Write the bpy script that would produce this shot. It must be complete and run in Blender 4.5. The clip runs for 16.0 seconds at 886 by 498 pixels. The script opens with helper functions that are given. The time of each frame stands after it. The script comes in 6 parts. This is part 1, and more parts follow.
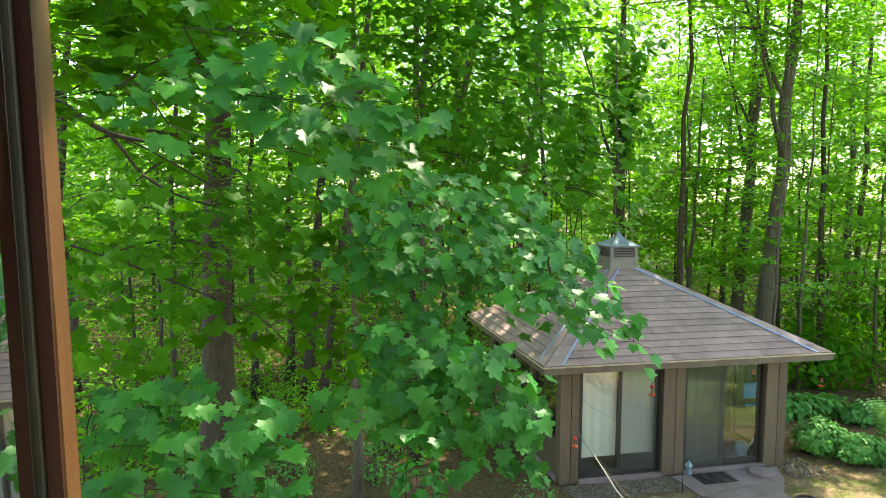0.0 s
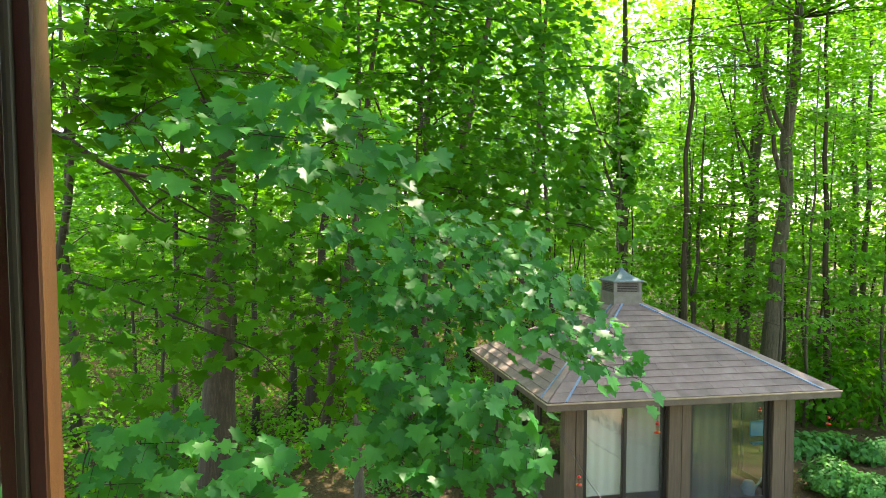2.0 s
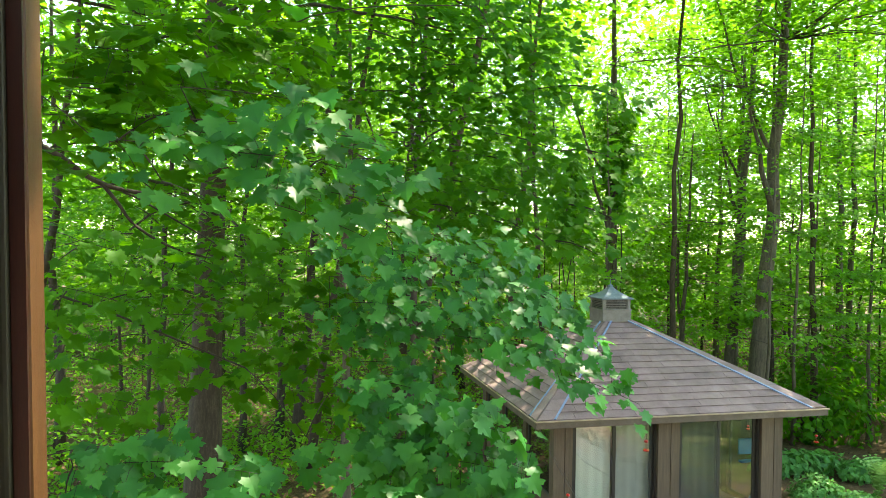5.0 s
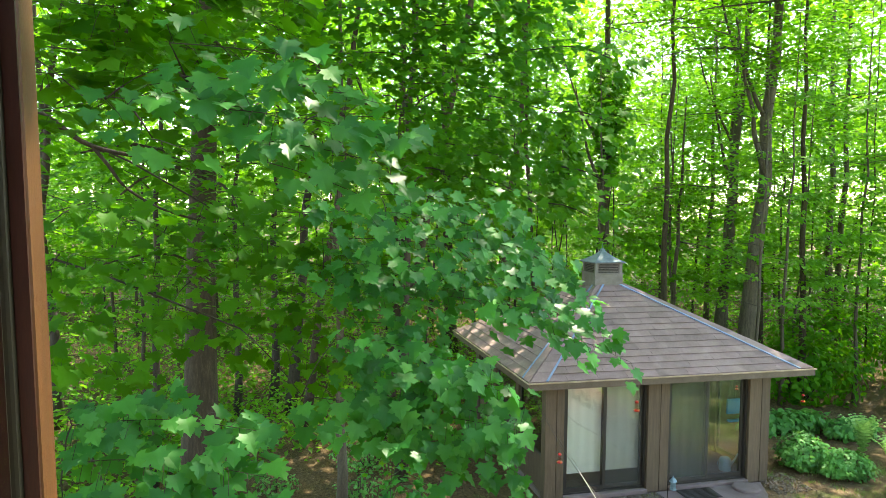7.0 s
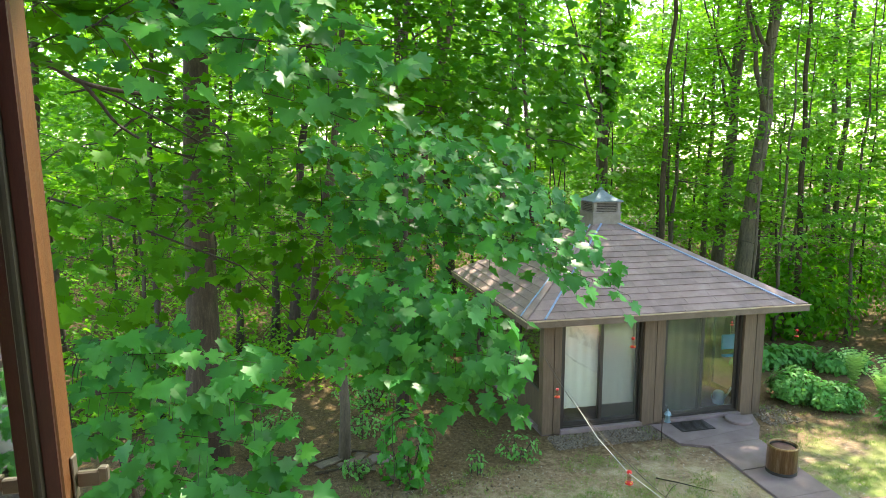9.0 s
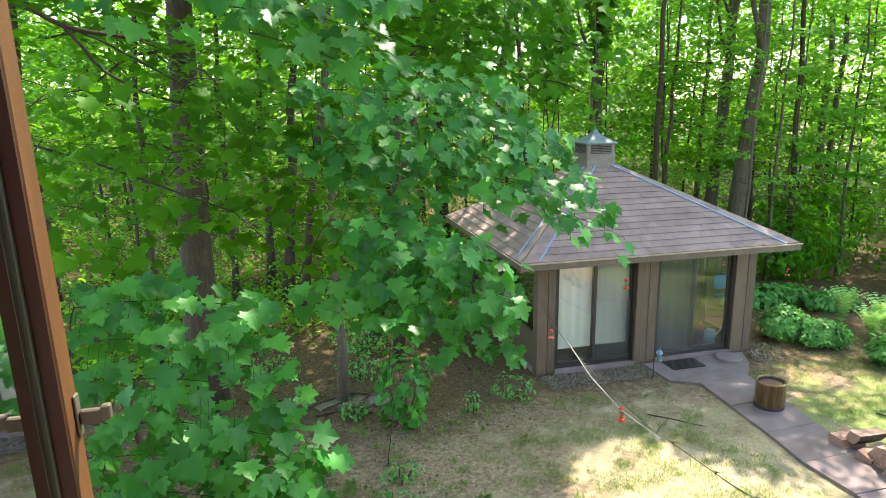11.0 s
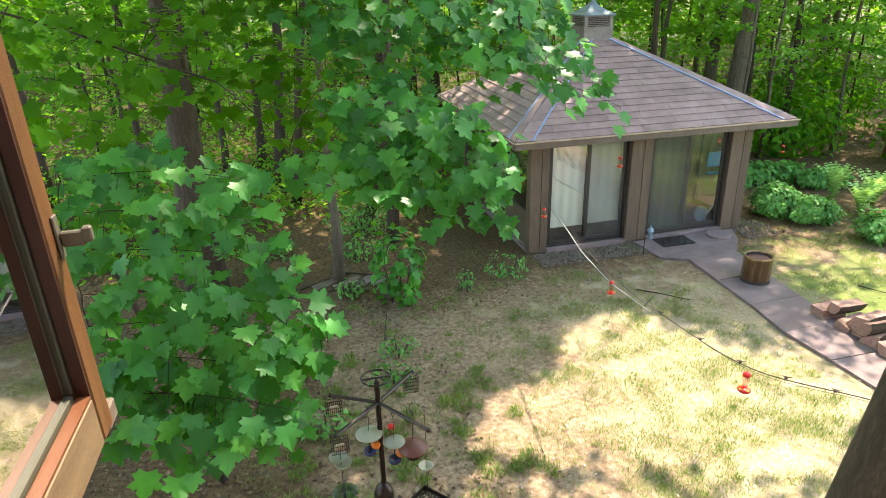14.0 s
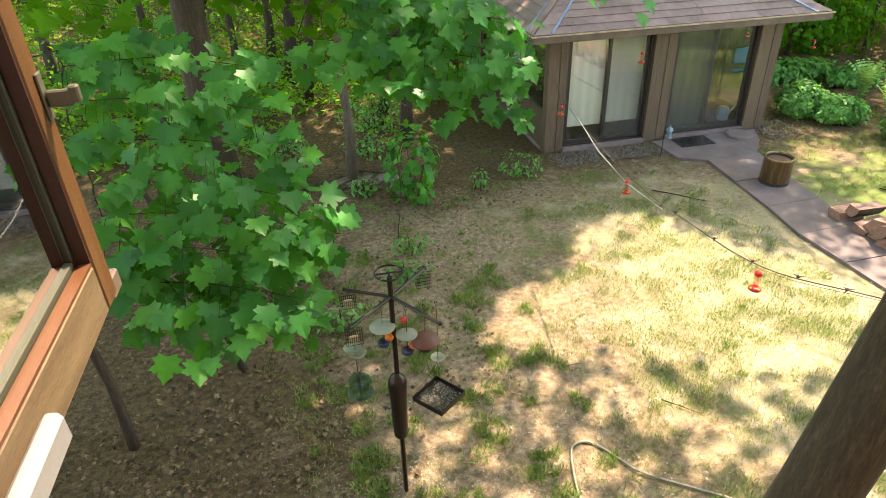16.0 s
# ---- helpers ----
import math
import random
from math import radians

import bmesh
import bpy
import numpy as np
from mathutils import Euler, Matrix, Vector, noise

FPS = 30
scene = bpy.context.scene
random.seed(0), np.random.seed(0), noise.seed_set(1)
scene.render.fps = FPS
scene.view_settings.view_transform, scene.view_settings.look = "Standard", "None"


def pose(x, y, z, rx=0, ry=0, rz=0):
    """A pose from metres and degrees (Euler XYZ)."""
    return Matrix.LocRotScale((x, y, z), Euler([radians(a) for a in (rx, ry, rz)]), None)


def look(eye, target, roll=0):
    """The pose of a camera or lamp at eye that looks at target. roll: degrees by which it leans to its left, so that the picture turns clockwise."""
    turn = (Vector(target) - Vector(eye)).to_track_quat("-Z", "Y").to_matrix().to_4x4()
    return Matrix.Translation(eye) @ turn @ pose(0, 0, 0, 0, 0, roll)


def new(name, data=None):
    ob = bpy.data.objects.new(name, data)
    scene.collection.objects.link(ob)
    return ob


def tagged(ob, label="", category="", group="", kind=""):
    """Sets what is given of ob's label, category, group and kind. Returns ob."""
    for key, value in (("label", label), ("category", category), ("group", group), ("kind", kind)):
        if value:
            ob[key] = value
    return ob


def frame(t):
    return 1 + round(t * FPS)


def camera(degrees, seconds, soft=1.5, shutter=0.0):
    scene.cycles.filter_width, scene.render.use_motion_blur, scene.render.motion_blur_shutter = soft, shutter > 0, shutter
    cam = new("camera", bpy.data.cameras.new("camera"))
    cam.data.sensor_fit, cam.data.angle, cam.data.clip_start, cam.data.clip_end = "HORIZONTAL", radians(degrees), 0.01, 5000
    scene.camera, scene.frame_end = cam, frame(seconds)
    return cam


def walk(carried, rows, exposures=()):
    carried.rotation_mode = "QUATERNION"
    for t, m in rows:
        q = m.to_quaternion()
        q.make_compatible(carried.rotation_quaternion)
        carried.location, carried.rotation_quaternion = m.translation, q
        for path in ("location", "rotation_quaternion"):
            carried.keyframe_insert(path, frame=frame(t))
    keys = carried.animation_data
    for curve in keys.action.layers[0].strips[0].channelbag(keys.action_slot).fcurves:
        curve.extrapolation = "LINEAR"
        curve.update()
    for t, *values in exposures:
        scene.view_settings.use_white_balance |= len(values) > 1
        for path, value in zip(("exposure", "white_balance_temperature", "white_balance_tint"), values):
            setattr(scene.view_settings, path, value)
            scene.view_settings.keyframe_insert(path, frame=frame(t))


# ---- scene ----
cam = camera(66.7, 16.0, soft=0.85)
PATH = [
    (0, (-4.678, -11.283, 5.391), (-4.2533, -9.3362, 5.2245), 0.34),
    (0.5, (-4.677, -11.286, 5.396), (-4.2442, -9.3379, 5.2677), 0.67),
    (1, (-4.676, -11.290, 5.399), (-4.2401, -9.3408, 5.2966), 0.74),
    (1.5, (-4.671, -11.293, 5.400), (-4.2426, -9.3410, 5.3189), 0.77),
    (2, (-4.664, -11.295, 5.403), (-4.2498, -9.3393, 5.3370), 0.52),
    (2.5, (-4.661, -11.297, 5.409), (-4.2566, -9.3394, 5.3541), 0.63),
    (3, (-4.662, -11.301, 5.414), (-4.2510, -9.3438, 5.3781), 0.83),
    (3.5, (-4.662, -11.304, 5.417), (-4.2435, -9.3478, 5.3996), 1.32),
    (4, (-4.661, -11.306, 5.418), (-4.2345, -9.3524, 5.4100), 1.10),
    (6.5, (-4.665, -11.312, 5.397), (-4.2031, -9.3676, 5.3155), 0.89),
    (7, (-4.667, -11.315, 5.383), (-4.2027, -9.3735, 5.2645), 0.59),
    (7.5, (-4.669, -11.316, 5.374), (-4.2059, -9.3776, 5.2109), 0.27),
    (8, (-4.672, -11.314, 5.362), (-4.2083, -9.3800, 5.1546), 0.04),
    (8.5, (-4.673, -11.308, 5.344), (-4.2076, -9.3789, 5.0938), 0.01),
    (11, (-4.675, -11.301, 5.326), (-4.1974, -9.4106, 4.8784), -0.74),
    (11.5, (-4.678, -11.293, 5.311), (-4.2011, -9.4185, 4.8022), -1.08),
    (12, (-4.681, -11.287, 5.298), (-4.2016, -9.4303, 4.7291), -1.16),
    (12.5, (-4.683, -11.285, 5.286), (-4.2038, -9.4445, 4.6680), -1.17),
    (13, (-4.682, -11.288, 5.275), (-4.2060, -9.4624, 4.6100), -1.42),
    (13.5, (-4.676, -11.291, 5.264), (-4.2039, -9.4839, 4.5497), -1.42),
    (14, (-4.671, -11.296, 5.253), (-4.2064, -9.5112, 4.4784), -1.26),
    (14.5, (-4.664, -11.296, 5.241), (-4.2211, -9.5391, 4.3939), -1.21),
    (15, (-4.661, -11.294, 5.229), (-4.2387, -9.5675, 4.3122), -1.27),
    (15.5, (-4.659, -11.290, 5.220), (-4.2538, -9.5961, 4.2373), -1.38),
    (16, (-4.661, -11.287, 5.211), (-4.2747, -9.6200, 4.1756), -1.44),
]
EXPOSURES = ((0, 2.96, 7900, 3), (5, 2.94, 7900, 3), (8, 3.06, 7500, 6), (11, 3.1, 7200, 11), (13, 3.12, 6900, 15), (14.5, 3.02, 8100, 15), (16, 2.96, 8500, 14))
walk(cam, [(t, look(eye, target, roll)) for t, eye, target, roll in PATH], exposures=EXPOSURES)

# ---- world, sun, exposure ----
SUN_AZ, SUN_EL = radians(48), radians(57)          # azimuth from +y towards +x
TO_SUN = Vector((math.sin(SUN_AZ) * math.cos(SUN_EL), math.cos(SUN_AZ) * math.cos(SUN_EL), math.sin(SUN_EL)))
world = bpy.data.worlds.new("sky")
scene.world = world
world.use_nodes = True
wn = world.node_tree
sky = wn.nodes.new("ShaderNodeTexSky")
sky.sky_type, sky.sun_disc = "NISHITA", False
sky.sun_elevation, sky.sun_rotation = SUN_EL, SUN_AZ
wn.links.new(sky.outputs["Color"], wn.nodes["Background"].inputs["Color"])
wn.nodes["Background"].inputs["Strength"].default_value = 0.15
sun = new("sun", bpy.data.lights.new("sun", "SUN"))
sun.data.energy, sun.data.angle, sun.data.color = 2.32, radians(0.55), (1.0, 0.95, 0.86)
sun.matrix_world = look(TO_SUN * 60, (0, 0, 0))


# ---- materials ----
def nodes_of(name):
    m = bpy.data.materials.new(name)
    m.use_nodes = True
    t = m.node_tree
    return m, t, t.nodes["Principled BSDF"]


def node(t, kind, operation="", **values):
    n = t.nodes.new(kind)
    if operation:
        n.operation = operation
    for key, value in values.items():
        n.inputs[key.replace("_", " ")].default_value = value
    return n


def ramp(t, source, stops):
    r = t.nodes.new("ShaderNodeValToRGB")
    while len(r.color_ramp.elements) < len(stops):
        r.color_ramp.elements.new(0.5)
    for e, (p, c) in zip(r.color_ramp.elements, stops):
        e.position, e.color = p, (*c, 1)
    t.links.new(source, r.inputs["Fac"])
    return r.outputs["Color"]


def blend(t, kind, fac, a, b):
    n = t.nodes.new("ShaderNodeMix")
    n.data_type, n.blend_type = "RGBA", kind
    for key, value in ((0, fac), (6, a), (7, b)):
        if isinstance(value, (float, int)):
            n.inputs[key].default_value = value
        elif isinstance(value, tuple):
            n.inputs[key].default_value = (*value, 1)
        else:
            t.links.new(value, n.inputs[key])
    return n.outputs[2]


def where(t, stretch=(1, 1, 1)):
    c = t.nodes.new("ShaderNodeNewGeometry")
    mp = t.nodes.new("ShaderNodeMapping")
    mp.inputs["Scale"].default_value = stretch
    t.links.new(c.outputs["Position"], mp.inputs["Vector"])
    return mp.outputs["Vector"]


def rough_mat(name, dark, mid, light, scale=6.0, fine=60.0, rough=0.8, bump=0.3, metal=0.0, stretch=(1, 1, 1), spec=0.5, per="object", vary=0.25):
    """Two scales of noise over three tones, some fine relief, and a little change from piece to piece."""
    m, t, b = nodes_of(name)
    p = where(t, stretch)
    big = node(t, "ShaderNodeTexNoise", Scale=scale, Detail=5.0, Roughness=0.6)
    small = node(t, "ShaderNodeTexNoise", Scale=fine, Detail=4.0, Roughness=0.7)
    for n in (big, small):
        t.links.new(p, n.inputs["Vector"])
    mixed = blend(t, "MIX", 0.45, big.outputs["Fac"], small.outputs["Fac"])
    col = ramp(t, mixed, ((0.3, dark), (0.5, mid), (0.7, light)))
    if per == "island":
        rnd = t.nodes.new("ShaderNodeNewGeometry").outputs["Random Per Island"]
    else:
        rnd = t.nodes.new("ShaderNodeObjectInfo").outputs["Random"]
    tone = ramp(t, rnd, ((0.0, (1 - vary,) * 3), (1.0, (1.0,) * 3)))
    t.links.new(blend(t, "MULTIPLY", 1.0, col, tone), b.inputs["Base Color"])
    bp = node(t, "ShaderNodeBump", Strength=bump, Distance=0.01)
    t.links.new(mixed, bp.inputs["Height"])
    t.links.new(bp.outputs["Normal"], b.inputs["Normal"])
    b.inputs["Roughness"].default_value, b.inputs["Metallic"].default_value = rough, metal
    b.inputs["Specular IOR Level"].default_value = spec
    return m


def leaf_mat(name, deep, mid, pale, through_col, share=0.4, rough=0.42, spec=0.5):
    """Leaf: a waxy face over a body that lets light through."""
    m, t, b = nodes_of(name)
    add = node(t, "ShaderNodeMath", operation="ADD")
    t.links.new(t.nodes.new("ShaderNodeNewGeometry").outputs["Random Per Island"], add.inputs[0])
    t.links.new(t.nodes.new("ShaderNodeObjectInfo").outputs["Random"], add.inputs[1])
    rnd = node(t, "ShaderNodeMath", operation="FRACT")
    t.links.new(add.outputs[0], rnd.inputs[0])
    rnd = rnd.outputs[0]
    col = ramp(t, rnd, ((0.0, deep), (0.55, mid), (1.0, pale)))
    vein = node(t, "ShaderNodeTexNoise", Scale=25.0, Detail=3.0)
    t.links.new(where(t), vein.inputs["Vector"])
    tone = ramp(t, vein.outputs["Fac"], ((0.3, (0.75, 0.78, 0.7)), (0.7, (1.0, 1.0, 1.0))))
    col = blend(t, "MULTIPLY", 1.0, col, tone)
    t.links.new(col, b.inputs["Base Color"])
    b.inputs["Roughness"].default_value = rough
    b.inputs["Specular IOR Level"].default_value = spec
    tr = t.nodes.new("ShaderNodeBsdfTranslucent")
    lit = ramp(t, rnd, ((0.0, tuple(0.75 * c for c in through_col)), (1.0, through_col)))
    t.links.new(lit, tr.inputs["Color"])
    mix = t.nodes.new("ShaderNodeMixShader")
    mix.inputs[0].default_value = share
    t.links.new(b.outputs[0], mix.inputs[1])
    t.links.new(tr.outputs[0], mix.inputs[2])
    t.links.new(mix.outputs[0], t.nodes["Material Output"].inputs["Surface"])
    return m


def glass_mat(name, tint=(0.9, 0.95, 0.92), gleam=0.05):
    """Glass: clear, with a gloss that grows towards grazing angles."""
    m, t, b = nodes_of(name)
    t.nodes.remove(b)
    clear = t.nodes.new("ShaderNodeBsdfTransparent")
    clear.inputs["Color"].default_value = (*tint, 1)
    gloss = t.nodes.new("ShaderNodeBsdfGlossy")
    gloss.inputs["Roughness"].default_value = 0.02
    lw = node(t, "ShaderNodeLayerWeight", Blend=0.5)
    steep = node(t, "ShaderNodeMath", operation="POWER")
    t.links.new(lw.outputs["Facing"], steep.inputs[0])
    steep.inputs[1].default_value = 3.5
    fac = node(t, "ShaderNodeMath", operation="MULTIPLY_ADD")
    t.links.new(steep.outputs[0], fac.inputs[0])
    fac.inputs[1].default_value = 1 - gleam
    fac.inputs[2].default_value = gleam
    mix = t.nodes.new("ShaderNodeMixShader")
    t.links.new(fac.outputs[0], mix.inputs[0])
    t.links.new(clear.outputs[0], mix.inputs[1])
    t.links.new(gloss.outputs[0], mix.inputs[2])
    t.links.new(mix.outputs[0], t.nodes["Material Output"].inputs["Surface"])
    return m


def plain(name, colour, rough=0.5, metal=0.0, spec=0.5):
    c = tuple(colour)
    return rough_mat(name, tuple(0.8 * v for v in c), c, tuple(min(1, 1.15 * v) for v in c), 12, 150, rough, 0.08, metal, spec=spec, vary=0.1)


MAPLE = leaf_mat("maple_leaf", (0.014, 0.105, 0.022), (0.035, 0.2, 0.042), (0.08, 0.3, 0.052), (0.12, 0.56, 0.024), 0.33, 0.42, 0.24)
# deeper woodland green; also puts shade into the second maple's and thickets' colour
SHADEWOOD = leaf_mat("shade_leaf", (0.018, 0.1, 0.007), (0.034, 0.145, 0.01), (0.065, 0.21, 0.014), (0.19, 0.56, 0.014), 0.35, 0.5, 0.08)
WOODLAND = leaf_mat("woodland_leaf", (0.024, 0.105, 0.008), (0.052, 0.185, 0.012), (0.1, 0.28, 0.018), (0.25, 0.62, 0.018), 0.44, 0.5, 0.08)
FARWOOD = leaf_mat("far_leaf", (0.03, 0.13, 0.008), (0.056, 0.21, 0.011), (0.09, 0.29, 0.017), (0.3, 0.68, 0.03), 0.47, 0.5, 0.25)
SHRUB = leaf_mat("shrub_leaf", (0.05, 0.2, 0.05), (0.08, 0.28, 0.07), (0.14, 0.38, 0.1), (0.25, 0.6, 0.1), 0.35, 0.5, 0.3)
FERN = leaf_mat("fern_leaf", (0.18, 0.4, 0.11), (0.27, 0.5, 0.16), (0.36, 0.58, 0.2), (0.45, 0.7, 0.18), 0.4, 0.5, 0.3)
GRASS = leaf_mat("grass_blade", (0.075, 0.15, 0.03), (0.14, 0.21, 0.055), (0.3, 0.29, 0.12), (0.3, 0.46, 0.09), 0.35, 0.6, 0.2)
LITTER = rough_mat("dead_leaf", (0.06, 0.033, 0.014), (0.15, 0.09, 0.042), (0.45, 0.32, 0.18), 9, 70, 0.8, 0.2, per="island", vary=0.8)
BARK = rough_mat("bark", (0.016, 0.011, 0.005), (0.046, 0.032, 0.016), (0.1, 0.073, 0.041), 7, 30, 0.9, 0.9, stretch=(3, 3, 0.5))
BARK_PALE = rough_mat("pale_bark", (0.032, 0.025, 0.015), (0.085, 0.068, 0.045), (0.155, 0.128, 0.088), 7, 30, 0.9, 0.9, stretch=(3, 3, 0.5))
BARK_DARK = rough_mat("dark_bark", (0.016, 0.012, 0.007), (0.043, 0.032, 0.02), (0.088, 0.066, 0.044), 7, 40, 0.9, 0.7, stretch=(3, 3, 0.5))
SHINGLE = rough_mat("shingle", (0.18, 0.116, 0.11), (0.285, 0.19, 0.18), (0.39, 0.275, 0.262), 3, 220, 0.85, 0.4, vary=0.26)
FLASH = rough_mat("flashing", (0.16, 0.22, 0.36), (0.24, 0.31, 0.47), (0.33, 0.41, 0.56), 9, 60, 0.7, 0.1, 0.0, spec=0.2)
BROWN = rough_mat("brown_stain", (0.064, 0.041, 0.024), (0.106, 0.07, 0.042), (0.155, 0.108, 0.07), 4, 60, 0.65, 0.25, stretch=(6, 6, 0.6))
FASCIA = rough_mat("fascia_brown", (0.07, 0.048, 0.034), (0.115, 0.08, 0.058), (0.17, 0.125, 0.095), 4, 60, 0.6, 0.15)
DRIP = rough_mat("drip_edge", (0.26, 0.18, 0.115), (0.42, 0.31, 0.21), (0.58, 0.45, 0.33), 7, 60, 0.6, 0.2)
DARKFRAME = plain("bronze_frame", (0.025, 0.02, 0.017), 0.45)
COPPER = rough_mat("cap_metal", (0.1, 0.135, 0.155), (0.155, 0.2, 0.23), (0.23, 0.29, 0.33), 8, 60, 0.6, 0.1, 0.1, spec=0.3)
CUPOLA = rough_mat("cupola_board", (0.12, 0.1, 0.085), (0.18, 0.155, 0.135), (0.25, 0.22, 0.195), 6, 60, 0.65, 0.15)
LOUVRE = rough_mat("louvre", (0.08, 0.065, 0.054), (0.13, 0.108, 0.092), (0.19, 0.162, 0.14), 6, 60, 0.6, 0.15)
BLIND = rough_mat("blind", (0.72, 0.71, 0.62), (0.8, 0.79, 0.69), (0.86, 0.85, 0.75), 2, 60, 0.8, 0.1, stretch=(8, 8, 0.4))
CURTAIN = rough_mat("curtain", (0.04, 0.05, 0.034), (0.055, 0.066, 0.046), (0.075, 0.088, 0.065), 2, 60, 0.8, 0.1, stretch=(8, 8, 0.4))
GLASS = glass_mat("pane_glass", (0.96, 0.98, 0.96), 0.12)
CLEAR = glass_mat("clear_glass", (0.93, 0.96, 0.95), 0.04)
SASHGLASS = glass_mat("sash_glass", (0.4, 0.43, 0.4), 0.8)
def screen_mat():
    """Insect screen: woven dark mesh, half open."""
    m, t, b = nodes_of("insect_screen")
    b.inputs["Base Color"].default_value = (0.1, 0.1, 0.085, 1)
    b.inputs["Roughness"].default_value = 0.9
    b.inputs["Alpha"].default_value = 0.17
    return m


SCREEN = screen_mat()
CONCRETE = rough_mat("concrete", (0.115, 0.08, 0.077), (0.17, 0.123, 0.12), (0.24, 0.18, 0.175), 2.5, 140, 0.85, 0.25, vary=0.14)
SASHWOOD = rough_mat("sash_wood", (0.048, 0.016, 0.0035), (0.09, 0.034, 0.0085), (0.14, 0.062, 0.019), 5, 90, 0.5, 0.15, stretch=(8, 8, 0.7))
REDWOOD = rough_mat("dark_red_wood", (0.02, 0.0035, 0.002), (0.036, 0.0065, 0.0035), (0.06, 0.013, 0.0065), 5, 90, 0.4, 0.1, stretch=(8, 8, 0.7))
RAILWOOD = rough_mat("weathered_rail", (0.045, 0.024, 0.011), (0.12, 0.07, 0.032), (0.2, 0.13, 0.066), 5, 90, 0.65, 0.25, stretch=(8, 0.8, 8))
ORANGEWOOD = rough_mat("orange_wood", (0.055, 0.016, 0.005), (0.095, 0.031, 0.01), (0.135, 0.052, 0.019), 5, 90, 0.45, 0.1, stretch=(8, 0.8, 8))
PALEPLASTIC = plain("pale_plastic", (0.18, 0.168, 0.165), 0.5)
WHITECORD = plain("white_cord", (0.45, 0.43, 0.4), 0.8)
LATCHGREY = plain("worn_latch", (0.125, 0.11, 0.085), 0.4, 0.4)
SEALANT = plain("glazing_bead", (0.035, 0.034, 0.018), 0.6)
WHITE = rough_mat("white_paint", (0.6, 0.6, 0.58), (0.72, 0.72, 0.7), (0.8, 0.8, 0.78), 6, 60, 0.5, 0.1)

BLACKIRON = plain("dark_iron", (0.03, 0.022, 0.018), 0.35, 0.6)
RED = plain("red_plastic", (0.6, 0.02, 0.015), 0.3)
DRUM = rough_mat("drum_bronze", (0.1, 0.055, 0.022), (0.27, 0.165, 0.075), (0.5, 0.4, 0.27), 7, 50, 0.36, 0.12, 0.75, stretch=(1.6, 1.6, 0.12))
NEAR_BLACK = plain("soot", (0.03, 0.025, 0.022), 0.9)
ROPE = plain("cord", (0.07, 0.055, 0.045), 0.9)
WALLPAINT = rough_mat("house_siding", (0.2, 0.15, 0.11), (0.27, 0.2, 0.15), (0.33, 0.26, 0.2), 3, 50, 0.8, 0.2)


# ---- mesh helpers ----
def thing(name, x, y, z, label, category, group="", kind=""):
    e = new(name)
    e.location = (x, y, z)
    return tagged(e, label, category, group, kind)


def part(name, bm, mat, parent=None, label="", kind="", smooth=False):
    me = bpy.data.meshes.new(name)
    bm.to_mesh(me)
    bm.free()
    me.materials.append(mat)
    if smooth:
        me.polygons.foreach_set("use_smooth", [True] * len(me.polygons))
    ob = new(name, me)
    ob.parent = parent
    return tagged(ob, label, kind=kind)


def box(bm, x0, x1, y0, y1, z0, z1, bevel=0.0):
    made = bmesh.ops.create_cube(bm, size=1.0)["verts"]
    for v in made:
        v.co = (x0 + (v.co.x + 0.5) * (x1 - x0), y0 + (v.co.y + 0.5) * (y1 - y0), z0 + (v.co.z + 0.5) * (z1 - z0))
    if bevel:
        edges = {e for v in made for e in v.link_edges}
        bmesh.ops.bevel(bm, geom=list(edges), offset=bevel, segments=1, affect="EDGES")
    return bm


def boxes(*rows, bevel=0.0):
    bm = bmesh.new()
    for r in rows:
        box(bm, *r, bevel=bevel)
    return bm


def tube(bm, points, radii, sides=8):
    """A round bar along points, its ends closed."""
    points = [Vector(p) for p in points]
    rings = []
    for i, p in enumerate(points):
        d = (points[min(i + 1, len(points) - 1)] - points[max(i - 1, 0)]).normalized()
        a = d.orthogonal().normalized() if abs(d.z) < 0.9 else Vector((1, 0, 0)) - d * d.x
        a.normalize()
        b = d.cross(a)
        r = radii[i] if isinstance(radii, (list, tuple)) else radii
        rings.append([bm.verts.new(p + r * (math.cos(k * math.tau / sides) * a + math.sin(k * math.tau / sides) * b)) for k in range(sides)])
    for u, v in zip(rings, rings[1:]):
        for k in range(sides):
            bm.faces.new((u[k], u[(k + 1) % sides], v[(k + 1) % sides], v[k]))
    bm.faces.new(rings[0][::-1])
    bm.faces.new(rings[-1])
    return bm


def lathe(bm, profile, sides=20, at=(0, 0, 0)):
    """A turned shape from (radius, height) rows."""
    rings = [[bm.verts.new((at[0] + r * math.cos(k * math.tau / sides), at[1] + r * math.sin(k * math.tau / sides), at[2] + z)) for k in range(sides)] for r, z in profile]
    for u, v in zip(rings, rings[1:]):
        for k in range(sides):
            bm.faces.new((u[k], u[(k + 1) % sides], v[(k + 1) % sides], v[k]))
    bm.faces.new(rings[0][::-1])
    bm.faces.new(rings[-1])
    return bm


def smooth_line(points, n=6):
    """Points along a smooth curve through the given ones."""
    p = [Vector(v) for v in points]
    p = [2 * p[0] - p[1], *p, 2 * p[-1] - p[-2]]
    out = []
    for a, b, c, d in zip(p, p[1:], p[2:], p[3:]):
        for k in range(n):
            t = k / n
            out.append(0.5 * (2 * b + (c - a) * t + (2 * a - 5 * b + 4 * c - d) * t * t + (3 * b - a - 3 * c + d) * t ** 3))
    return out + [p[-2]]


